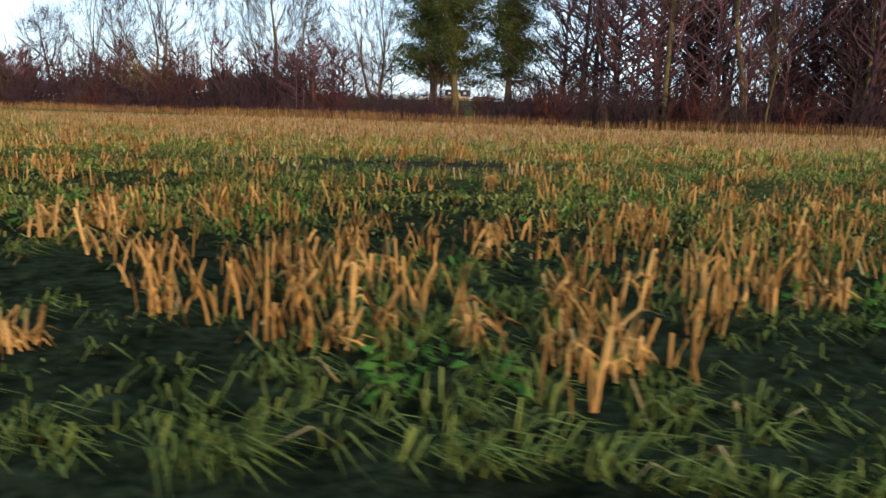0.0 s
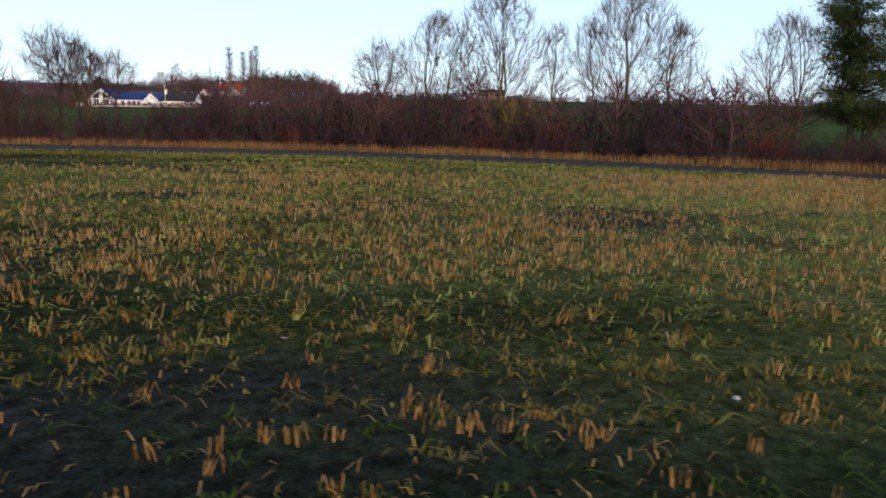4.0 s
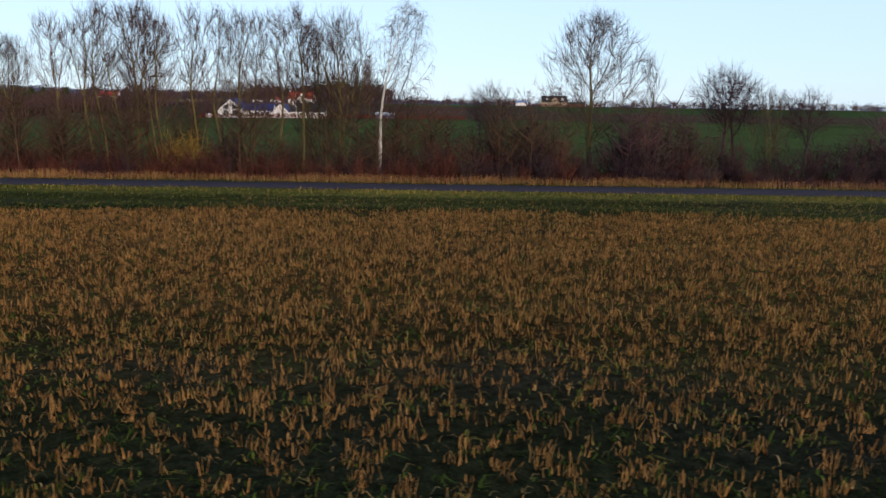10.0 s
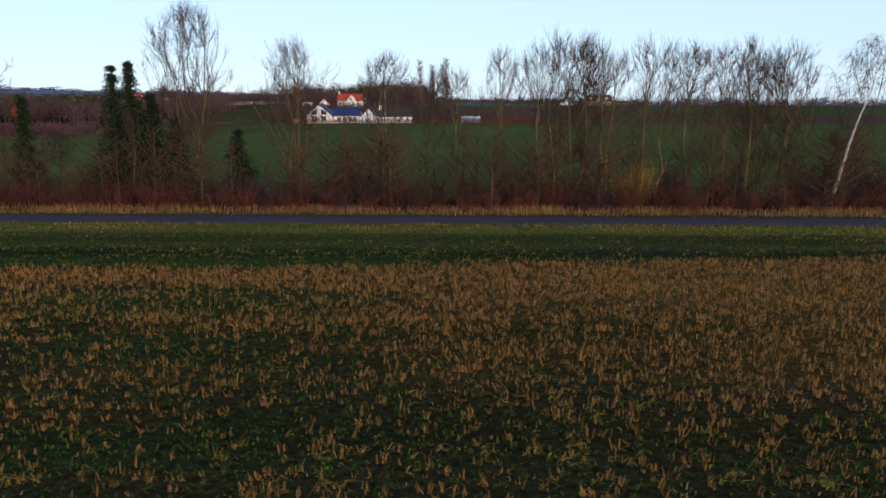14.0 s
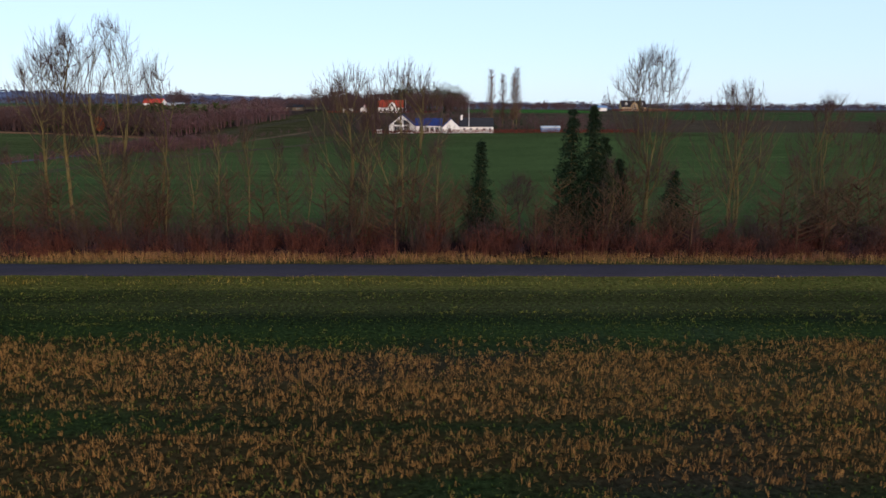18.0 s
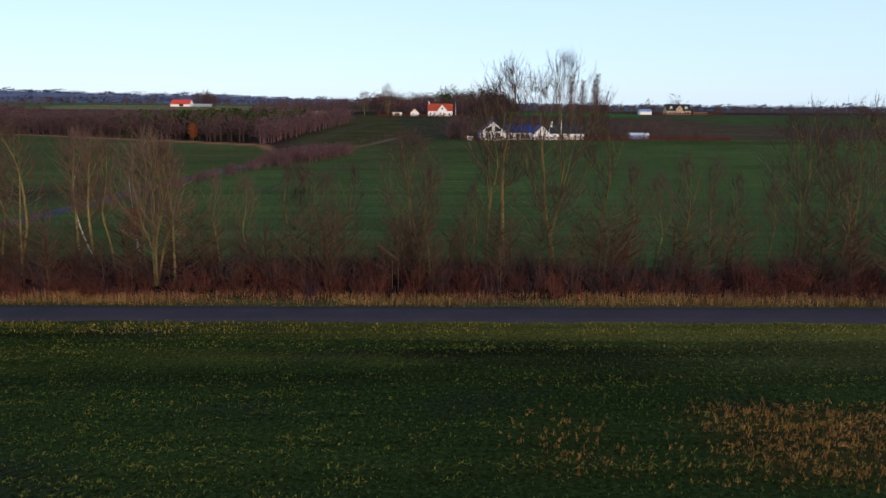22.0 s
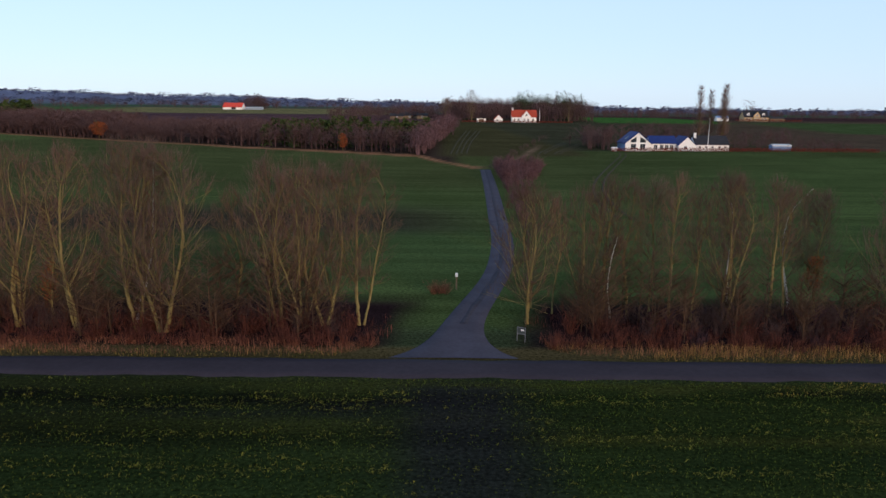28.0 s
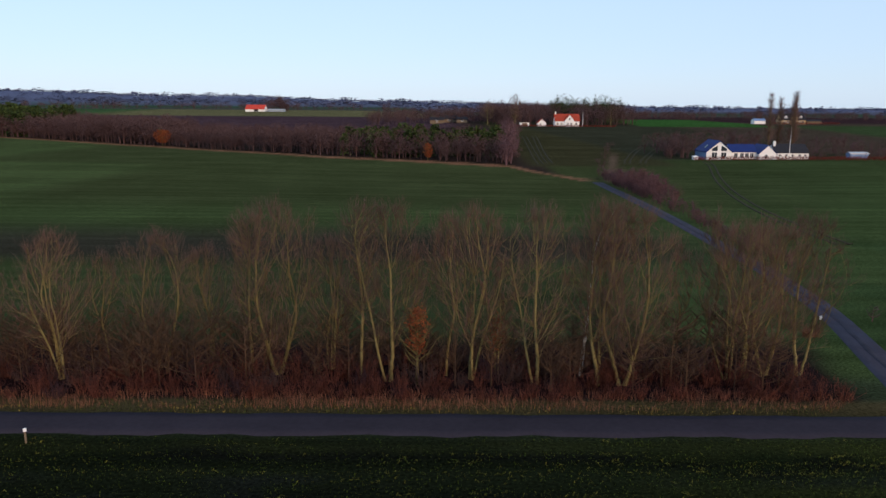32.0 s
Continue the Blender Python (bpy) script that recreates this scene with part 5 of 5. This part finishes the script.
far = thing("house", pose(9.3, 527, ground_z(9.3, 527)), "yellow brick house with a dark hipped roof and dormers", "house")
gable_block(far, -8.4, 8.4, -4.5, 4.5, 3.0, 7.0, "x", M["brick"], M["black"])
gable_block(far, -2.2, 2.2, -5.4, 2, 4.4, 6.6, "y", M["brick"], M["black"], 0.25)
for x in (-6.4, -4.2, 4.2, 6.4):
    window(far, x, 0.8, 1.3, 1.5, -4.5)
for x in (-1, 1):
    window(far, x, 0.8, 1.1, 1.6, -5.4)
window(far, 0, 3.4, 1.4, 1.2, -5.4)
for x in (-5.3, 5.3):
    gable_block(far, x - 0.9, x + 0.9, -3.6, -0.5, 5.1, 5.9, "y", M["white"], M["black"], 0.12)
    window(far, x, 4.0, 1.2, 1.0, -3.6)
out2 = thing("outbuilding", pose(-13, 528, ground_z(-13, 528)), "low pale outbuilding beside a brick house", "outbuilding")
gable_block(out2, -4, 4, -3, 3, 2.2, 3.4, "x", M["white"], M["bluewall"], 0.2)
out3 = thing("outbuilding", pose(26, 530, ground_z(26, 530)), "low dark timber outbuilding beside a brick house", "outbuilding")
gable_block(out3, -5, 5, -3, 3, 2.0, 2.9, "x", M["wood"], M["black"], 0.2)

barn = thing("barn", pose(-442, 845, ground_z(-442, 845)), "large white barn with a bright red sheet roof", "barn")
gable_block(barn, -12, 9, -8, 8, 2.5, 7.2, "x", M["white"], M["redbarn"])
part("door", boxed(-2.4, 2.4, -8.1, -8.003, 0, 2.9), M["black"], barn)
annex = thing("outbuilding", pose(-418, 846, ground_z(-418, 846)), "grey lean-to sheds beside a red-roofed barn", "outbuilding")
gable_block(annex, -12, 6, -5, 5, 1.9, 2.7, "x", M["metal"], M["metal"], 0.3)
for x, y, w, h in ((-239, 508, 9, 4), (-222, 512, 7, 3.6), (-231, 520, 12, 4.5)):
    o = thing("house", pose(x, y, ground_z(x, y)), "distant low timber house with a dark roof among bare trees", "house", "village houses")
    gable_block(o, -w / 2, w / 2, -3, 3, 2.2, h, "x", M["wood"], M["black"], 0.25)
    window(o, 0, 0.8, 1.4, 1.2, -3)

# ---- signs and posts by the junction ----
def pipe(name, pts, r, mat, parent):
    t = Tubes()
    pts = np.asarray(pts, float)
    t.add(np.concatenate([pts, pts[-1:] + (pts[-1:] - pts[-2:-1]) * 1e-3]), [r] * len(pts) + [0], 8)
    ob = new(name, t.mesh(name, mat))
    ob.parent = parent
    return ob


post = thing("marker_post", pose(-205.5, 59.5, 0), "slim roadside marker post with a white reflective top", "post", "marker posts")
part("post", boxed(-0.06, 0.06, -0.045, 0.045, -0.1, 1.02, 0.015), M["wood"], post)
part("reflector", boxed(-0.10, 0.10, -0.06, 0.06, 1.023, 1.32, 0.02), M["white"], post)
copy_thing(post, pose(-258.1, 39.0, 0, 0, 0, 20) @ Matrix.Diagonal((0.8, 0.8, 0.62, 1)))
board = thing("road_sign", pose(-201.7, 46.4, 0, 0, 0, -28), "dark sign board in a dull grey metal frame on two posts", "sign")
pipe("post", [(-0.26, 0, -0.1), (-0.26, 0, 0.95)], 0.02, M["dullmetal"], board)
pipe("post", [(0.26, 0, -0.1), (0.26, 0, 0.95)], 0.02, M["dullmetal"], board)
part("panel", boxed(-0.255, 0.255, -0.015, 0.015, 0.52, 0.90, 0.006), M["signdark"], board)
bm = bmesh.new()
for q in ((-0.28, 0.28, 0.903, 0.93), (-0.28, 0.28, 0.49, 0.517)):
    box(bm, q[0], q[1], -0.022, 0.022, q[2], q[3])
part("frame", bm, M["dullmetal"], board)
part("marking", boxed(-0.02, 0.16, -0.020, -0.016, 0.72, 0.80), M["white"], board)


def wheel_mark(points, label):
    """A narrow dark tramline pressed into the crop."""
    ys = np.linspace(points[0][1], points[-1][1], 60)
    xs = np.interp(ys, [p[1] for p in points], [p[0] for p in points])
    xs = np.convolve(np.pad(xs, 7, "edge"), np.ones(15) / 15, "valid")
    for side in (-0.9, 0.9):
        ribbon("wheel_mark", [(x + side - 0.22, y) for x, y in zip(xs, ys)], [(x + side + 0.22, y) for x, y in zip(xs, ys)], M["tramline"], 0.07, label, "field")


for line in (((-183, 98), (-182, 119), (-176, 150), (-165, 190), (-154, 225), (-146, 250)), ((-204, 242), (-201, 290), (-195, 370)), ((-200.5, 246), (-197.5, 290), (-190, 370)), ((-176, 244), (-163, 284), (-140, 340)), ((-171, 244), (-156, 284), (-131, 340))):
    wheel_mark(line, "dark tractor wheel mark across a green field")
ob = new("shrub", shrub_mesh(2045, 1.3, 2.2, 90, M["verge"]))
ob.matrix_basis = pose(-206.8, 58.2, 0) @ Matrix.Diagonal((1.3, 1.1, 0.9, 1))
tagged(ob, "dry tawny tuft of dead stems beside the track", "shrub")

# ---- the near field: stalks, grass, weeds ----
def field_points(seed, n, x0, x1, near_bias, keep):
    """Random places on the field in view of the path, thinned by a function."""
    r = np.random.RandomState(seed)
    x = r.uniform(x0, x1, n)
    first = np.interp(x, [-240, -150, -100, -60, -20, 5], [27, 16, 10.5, 5.5, 3.0, 0.9])
    last = road_y(x) - 1.7
    y = first + (last - first) * r.rand(n) ** near_bias
    k = r.rand(n) < keep(x, y)
    return x[k], y[k], r


def field_z(x, y):
    return 0.10 * (value_noise(x / 1.3, y / 0.9, 31) - 0.6)


def stalk_paths(r, x, y, tall, bent):
    """Paths of four points: an upright stub, or one that folds over."""
    n = len(x)
    h = tall * r.uniform(0.55, 1.25, n)
    az, lean = r.uniform(0, 6.28, n), r.normal(0, 0.30, n)
    out = np.stack([np.cos(az), np.sin(az), 0 * az], 1)
    p0 = np.stack([x, y, field_z(x, y) - 0.03], 1)
    up = np.array((0, 0, 1.0))
    p1 = p0 + up * (0.55 * h)[:, None] + out * (lean * h * 0.4)[:, None]
    p2 = p0 + up * h[:, None] + out * (lean * h)[:, None]
    fold = bent * r.uniform(0.75, 1.1, n)
    p3 = p2 + out * (h * r.uniform(0.2, 0.55, n))[:, None] + up * (h * (0.1 - fold))[:, None]
    p3 = np.where(bent[:, None] > 0, p3, p2 + out * 0.003 + up * 0.004)
    p3[:, 2] = np.maximum(p3[:, 2], p0[:, 2] + 0.02)
    return np.stack([p0, p1, p2, p3], 1)


def stalks(name, seed, n, x0, x1, bias, tall, radius, simple, label, mat=None, skip=-2.0, clump=4):
    x, y, r = field_points(seed, n, x0, x1, bias, lambda a, b: stubble_amount(a, b) * smooth(skip, skip + 1.5, b) * smooth(1.6, 2.4, b))
    x, y = np.repeat(x, clump) + r.normal(0, 0.055, len(x) * clump), np.repeat(y, clump) + r.normal(0, 0.05, len(y) * clump)
    bent = (r.rand(len(x)) < 0.7).astype(float)
    p = stalk_paths(r, x, y, tall, bent)
    rad = radius * r.uniform(0.7, 1.3, len(x)) * (1 - 0.3 * bent)
    if simple:
        p = p[:, (0, 2, 3)]
        v, f = tube_array(p, np.stack([rad, rad * 0.9, rad * 0], 1), 3)
    else:
        v, f = tube_array(p, np.stack([rad, rad * 0.95, rad * 0.85, rad * 0], 1), 4)
    return tagged(new(name, fast_mesh(name, v, f, mat or (M["stalk"] if simple else M["goldmix"]))), label, "stubble", kind="stuff")


stalks("stubble", 101, 9000, -30, 20, 1.5, 0.17, 0.0062, False, "short bent orange-brown stubble stalks in winter grass", clump=6)
stalks("stubble", 102, 7000, -38, 40, 0.9, 0.17, 0.0070, True, "short bent pale orange stubble stalks in winter grass", M["palestalk"], 7.0)
stalks("stubble", 103, 9000, -166, -44, 1.1, 0.18, 0.0075, True, "dense rows of tawny stubble stalks", clump=6)


def clumps(name, seed, n, x0, x1, per, tall, radius, label, mat, bias=0.8, folded=0.5, skip=-6.0):
    """Clumps of cut stalks along the drill rows, some standing and some folded over to the ground."""
    x, y, r = field_points(seed, n, x0, x1, bias, lambda a, b: stubble_amount(a, b) * smooth(skip, skip + 5, b))
    y = np.round(y / 0.25) * 0.25 + r.normal(0, 0.03, len(y)) + 0.15 * np.sin(x / 11.0)
    size = np.repeat(r.uniform(0.7, 1.25, len(x)), per)
    x, y = np.repeat(x, per) + r.normal(0, 0.045, len(x) * per), np.repeat(y, per) + r.normal(0, 0.04, len(y) * per)
    n = len(x)
    bend = r.rand(n) < folded
    rad = radius * r.uniform(0.7, 1.3, n)
    chunks = []
    p = stalk_paths(r, x, y, tall, bend.astype(float))
    p = p[:, :1] + (p - p[:, :1]) * size[:, None, None]
    q, rq = p[~bend][:, (0, 2)], rad[~bend]
    chunks.append(tube_array(q, np.stack([rq, 0 * rq], 1), 3))
    q, rq = p[bend][:, (0, 2, 3)], rad[bend] * 0.75
    chunks.append(tube_array(q, np.stack([rq, rq, 0 * rq], 1), 3))
    return tagged(new(name, fast_mesh(name, *gather(chunks), mat)), label, "stubble", kind="stuff")


clumps("stubble", 104, 84000, -166, -46, 4, 0.185, 0.0082, "dense rows of tawny stubble stalks", M["stalk"], 0.62, 0.4)
clumps("stubble", 106, 34000, -49, 38, 5, 0.17, 0.0070, "short pale orange stubble stalks in winter grass", M["palestalk"], 0.6, 0.5, 9.0)


def stalk_mesh(seed):
    """One hollow stalk, upright or folded over, with a frayed sheath."""
    r = np.random.RandomState(seed)
    p = stalk_paths(r, np.zeros(1), np.zeros(1), 0.19, np.array((float(seed % 4 > 0),)))
    p[:, :, 2] -= p[:, :1, 2] + 0.03
    rad = np.array((0.0050 if seed % 4 else 0.0066,)) * r.uniform(0.8, 1.3)
    chunks = [tube_array(p, np.stack([rad, rad, rad * 0.95, rad * 0], 1), 6)]
    k = 3
    q0 = np.repeat(p[:, 1], k, 0)
    ang = r.uniform(0, 6.28, k)
    q1 = q0 + np.stack([np.cos(ang) * 0.03, np.sin(ang) * 0.03, 0 * ang + 0.02], 1)
    q2 = q0 + np.stack([np.cos(ang) * 0.09, np.sin(ang) * 0.09, 0 * ang - 0.03], 1)
    chunks.append(tube_array(np.stack([q0, q1, q2], 1), np.stack([0.004 + 0 * ang, 0.0035 + 0 * ang, 0 * ang], 1), 3))
    return fast_mesh("stalk", *gather(chunks), M["gold"])


STALKS = [stalk_mesh(300 + i) for i in range(14)]
x, y, r = field_points(105, 3600, -11, 6, 1.7, lambda a, b: smooth(0.30, 0.6, 0.6 * value_noise(a / 1.6, b / 0.9, 8) + 0.4 * value_noise(a / 5, b / 2, 9)) * 0.55 * smooth(1.6, 2.4, b))
for i in range(min(290, len(x))):
    root = thing("stubble_clump", pose(x[i], y[i], float(field_z(x[i:i + 1], y[i:i + 1])[0]), 0, 0, r.rand() * 360), "clump of folded straw-coloured stubble stalks on dark soil", "stubble", "stubble clumps")
    for k in range(6 + r.randint(5)):
        ob = new("stalk", STALKS[r.randint(14)])
        s = r.uniform(0.7, 1.2)
        ob.matrix_basis = pose(r.normal(0, 0.04), r.normal(0, 0.04), 0, r.normal(0, 9), r.normal(0, 9), r.rand() * 360) @ Matrix.Diagonal((s, s, s, 1))
        ob.parent = root


def blades(name, seed, n, x0, x1, bias, keep, length, width, flop, mat, label, category="grass"):
    """Bent grass blades of three triangles each."""
    x, y, r = field_points(seed, n, x0, x1, bias, keep)
    n = len(x)
    az = r.uniform(0, 6.28, n)
    out, side = np.stack([np.cos(az), np.sin(az), 0 * az], 1), np.stack([-np.sin(az), np.cos(az), 0 * az], 1)
    l, w = length * r.uniform(0.5, 1.4, n), width * r.uniform(0.6, 1.4, n)
    fl = np.clip(flop + r.normal(0, 0.2, n), 0, 1.2)
    p0 = np.stack([x, y, field_z(x, y) - 0.02], 1)
    mid = p0 + out * (l * 0.35 * fl)[:, None] + np.array((0, 0, 1)) * (l * (0.62 - 0.2 * fl))[:, None]
    tip = p0 + out * (l * 0.9 * fl)[:, None] + np.array((0, 0, 1)) * (l * (1.0 - 0.85 * fl))[:, None]
    tip[:, 2] = np.maximum(tip[:, 2], p0[:, 2] + 0.03)
    hw = side * w[:, None] * 0.5
    v = np.stack([p0 - hw, p0 + hw, mid + hw * 0.9, mid - hw * 0.9, tip], 1).reshape(-1, 3)
    k = np.arange(n)[:, None] * 5
    f = np.concatenate([k + np.array((0, 1, 2)), k + np.array((0, 2, 3)), k + np.array((3, 2, 4))], 0)
    return tagged(new(name, fast_mesh(name, v, f, mat)), label, category, kind="stuff")


def grassy(x, y):
    return (1 - 0.9 * bare_amount(x, y)) * (1 - 0.45 * stubble_amount(x, y))


def tufty(x, y):
    rows = (0.5 + 0.5 * np.sin(y * 6.3 + 2.0 * value_noise(x / 14, y / 3, 51))) ** 1.6
    return grassy(x, y) * smooth(0.42, 0.60, 0.6 * value_noise(x / 13, y / 1.5, 52) + 0.4 * value_noise(x / 1.1, y / 0.6, 53)) * (0.25 + 0.75 * rows)


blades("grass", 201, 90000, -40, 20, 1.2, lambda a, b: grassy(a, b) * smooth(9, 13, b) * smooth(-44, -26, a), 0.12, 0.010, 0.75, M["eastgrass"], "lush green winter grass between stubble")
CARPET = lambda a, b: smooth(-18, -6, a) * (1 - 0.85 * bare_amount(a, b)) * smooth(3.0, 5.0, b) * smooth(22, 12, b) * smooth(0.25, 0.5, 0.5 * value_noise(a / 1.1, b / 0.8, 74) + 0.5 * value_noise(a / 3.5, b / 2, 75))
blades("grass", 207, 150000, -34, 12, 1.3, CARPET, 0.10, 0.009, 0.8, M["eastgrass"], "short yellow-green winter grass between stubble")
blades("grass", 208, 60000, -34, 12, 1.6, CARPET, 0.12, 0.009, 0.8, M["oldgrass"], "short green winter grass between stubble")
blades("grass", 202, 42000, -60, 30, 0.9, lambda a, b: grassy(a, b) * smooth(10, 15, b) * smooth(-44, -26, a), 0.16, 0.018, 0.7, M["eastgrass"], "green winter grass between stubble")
blades("grass", 203, 150000, -275, -55, 1.0, lambda a, b: grassy(a, b) * (1 - 0.72 * smooth(-195, -235, a)), 0.13, 0.030, 0.6, M["grass"], "short green winter crop in faint rows")
blades("faded_grass", 204, 60000, -66, 20, 1.3, tufty, 0.17, 0.014, 0.9, M["oldgrass"], "flopped yellowing grass tufts")
blades("faded_grass", 205, 150000, -275, -50, 1.0, lambda a, b: tufty(a, b) * (1 - 0.7 * smooth(-200, -235, a)), 0.12, 0.020, 0.8, M["fieldgrass"], "flopped yellowing grass tufts in rows")
blades("faded_grass", 209, 30000, -78, -20, 1.1, grassy, 0.20, 0.013, 1.05, M["tawny"], "flattened tawny dead grass between stubble")
blades("straw_litter", 206, 16000, -150, 20, 1.3, lambda a, b: 0.25 + 0.6 * stubble_amount(a, b), 0.16, 0.011, 1.15, M["straw"], "loose straw lying on dark soil", "litter")


def tufts(name, seed, n, x0, x1, bias, keep, count, length, width, mat, label):
    """Grass tufts: many blades from one root, arching outwards."""
    x, y, r = field_points(seed, n, x0, x1, bias, keep)
    x, y = np.repeat(x, count), np.repeat(y, count)
    n = len(x)
    az, l = r.uniform(0, 6.28, n), length * r.uniform(0.5, 1.3, n)
    out, side = np.stack([np.cos(az), np.sin(az), 0 * az], 1), np.stack([-np.sin(az), np.cos(az), 0 * az], 1)
    sweep = np.stack([0.45 + 0.3 * np.sin(y * 2.1), 0.3 * np.sin(x * 3), 0 * x], 1)
    p0 = np.stack([x, y, field_z(x, y) - 0.02], 1) + out * (0.03 * r.rand(n))[:, None]
    w = width * r.uniform(0.6, 1.3, n)
    pts = []
    up = r.uniform(0.15, 0.55, n)
    for g in (0.0, 0.5, 1.0):
        pts.append(p0 + (out * 0.75 + sweep) * (l * g * (0.35 + 0.65 * g))[:, None] + np.array((0, 0, 1)) * (l * up * np.sin(g * 2.75) * 1.05)[:, None])
    hw = side * w[:, None] * 0.5
    v = np.stack([pts[0] - hw * 0.8, pts[0] + hw * 0.8, pts[1] + hw, pts[1] - hw, pts[2]], 1).reshape(-1, 3)
    k = np.arange(n)[:, None] * 5
    f = np.concatenate([k + np.array(q) for q in ((0, 1, 2), (0, 2, 3), (3, 2, 4))], 0)
    return tagged(new(name, fast_mesh(name, v, f, mat)), label, "grass", kind="stuff")


tufts("grass_tufts", 211, 34000, -16, 7, 1.9, lambda a, b: grassy(a, b) * (0.65 + 0.35 * smooth(1.4, 2.8, b)) * smooth(0.30, 0.62, 0.5 * value_noise(a / 0.7, b / 0.45, 71) + 0.5 * value_noise(a / 2.5, b / 1.4, 72)), 11, 0.14, 0.0058, M["lush"], "arching tufts of lush green grass")
tufts("grass_tufts", 212, 15000, -30, 8, 1.7, tufty, 9, 0.22, 0.0065, M["oldgrass"], "flopped tufts of yellowing grass")
tufts("grass_tufts", 213, 15000, -110, -16, 1.3, grassy, 6, 0.24, 0.014, M["grass"], "arching tufts of green grass")
tufts("grass_tufts", 214, 15000, -110, -16, 1.2, tufty, 6, 0.26, 0.013, M["oldgrass"], "flopped tufts of yellowing grass")

tufts("grass_tufts", 215, 34000, -275, -108, 1.0, lambda a, b: tufty(a, b) * (1 - 0.8 * smooth(-205, -235, a)), 3, 0.22, 0.030, M["fieldgrass"], "flopped tufts of yellowing grass in rows")
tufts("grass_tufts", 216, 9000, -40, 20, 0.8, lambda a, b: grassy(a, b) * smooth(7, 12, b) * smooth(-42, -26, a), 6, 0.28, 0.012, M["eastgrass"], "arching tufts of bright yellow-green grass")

# broad-leaved weeds near the start
x, y, r = field_points(301, 5200, -14, 8, 1.8, lambda a, b: grassy(a, b) * smooth(0.5, 0.75, value_noise(a / 0.8, b / 0.5, 61)))
v, f = gather([clump_cards(r, np.array((a, b, float(field_z(np.array([a]), np.array([b]))[0]) + 0.03)), 0.06, 9, 0.06, 0.5, 1.0, 0.20) for a, b in zip(x, y)])
tagged(new("weeds", fast_mesh("weeds", v, f, M["leafy"])), "small broad-leaved green weeds on dark soil", "weeds", kind="stuff")


def stone(x, y, s, seed):
    bm = bmesh.new()
    bmesh.ops.create_icosphere(bm, subdivisions=2, radius=1)
    for q in bm.verts:
        q.co *= 1 + 0.22 * noise.noise(q.co * 1.3 + Vector((seed, 0, 0)))
        q.co.z *= 0.6
    bmesh.ops.scale(bm, vec=(s, s * 0.8, s), verts=bm.verts)
    ob = part("stone", bm, M["stone"])
    ob.matrix_basis = pose(x, y, 0.2 * s - 0.03, 0, 0, seed * 40)
    return tagged(ob, "pale fieldstone lying on bare soil", "stone", "field stones")


for i, (x, y, s) in enumerate(((-19.2, 7.4, 0.05), (-29.3, 15.2, 0.07), (-12.6, 9.1, 0.04), (-24.0, 9.0, 0.04))):
    stone(x, y, s, i + 1)


# ---- dry grass along the road ----
def verge(name, seed, n, off0, off1, length, width, mat, label, gap=True, x0=-300, x1=45):
    r = np.random.RandomState(seed)
    x = r.uniform(x0, x1, n)
    off = off0 + (off1 - off0) * r.rand(n)
    patch = value_noise(x / 3.5, off / 1.5, seed) * 0.6 + value_noise(x / 0.9, off / 0.5, seed + 1) * 0.4
    k = (patch > r.uniform(0.25, 0.62, n)) & ((abs(x + 205.4) > 4.2 + 4.5 * np.exp(-(off - 1.5) / 1.5)) | (off < 0))
    x, off, patch = x[k], off[k], patch[k]
    n = len(x)
    y = road_y(x) + off
    az, l = r.uniform(0, 6.28, n), length * r.uniform(0.5, 1.2, n) * (0.55 + 0.8 * patch)
    out, side = np.stack([np.cos(az), np.sin(az), 0 * az], 1), np.stack([-np.sin(az), np.cos(az), 0 * az], 1)
    fl = np.clip(r.normal(0.35, 0.2, n), 0, 1)
    p0 = np.stack([x, y, 0 * x - 0.03], 1)
    mid = p0 + out * (l * 0.2 * fl)[:, None] + np.array((0, 0, 1)) * (l * 0.6)[:, None]
    tip = p0 + out * (l * 0.75 * fl)[:, None] + np.array((0, 0, 1)) * (l * (1 - 0.4 * fl))[:, None]
    hw = side * (width * 0.5 * r.uniform(0.6, 1.4, n))[:, None]
    v = np.stack([p0 - hw, p0 + hw, mid + hw * 0.9, mid - hw * 0.9, tip], 1).reshape(-1, 3)
    q = np.arange(n)[:, None] * 5
    f = np.concatenate([q + np.array((0, 1, 2)), q + np.array((0, 2, 3)), q + np.array((3, 2, 4))], 0)
    return tagged(new(name, fast_mesh(name, v, f, mat)), label, "grass", kind="stuff")


verge("verge_grass", 406, 50000, 1.8, 4.0, 0.50, 0.014, M["tawny"], "pale tawny dead grass along the road verge", x0=-201, x1=45)
verge("verge_grass", 408, 16000, 2.0, 4.2, 0.50, 0.015, M["verge"], "rusty dead grass along the road verge", x0=-290, x1=-201)
verge("verge_grass", 401, 44000, 2.4, 4.8, 0.48, 0.016, M["verge"], "tawny dead grass along the road verge")
verge("verge_grass", 402, 9000, 1.5, 2.8, 0.20, 0.022, M["oldgrass"], "short yellow-green grass along the road edge")
verge("verge_grass", 403, 16000, 1.5, 3.4, 0.16, 0.026, M["grass"], "short green grass along the road edge")
verge("verge_grass", 407, 14000, -3.6, -1.6, 0.20, 0.022, M["oldgrass"], "short yellow-green grass along the field edge", x0=-190)
verge("verge_grass", 404, 13000, -2.6, -1.5, 0.14, 0.026, M["grass"], "short green grass along the field edge", x0=-222)
verge("rough_grass", 405, 30000, 4.2, 10.5, 0.55, 0.024, M["redtwig"], "dead bracken and brambles under roadside shrubs")
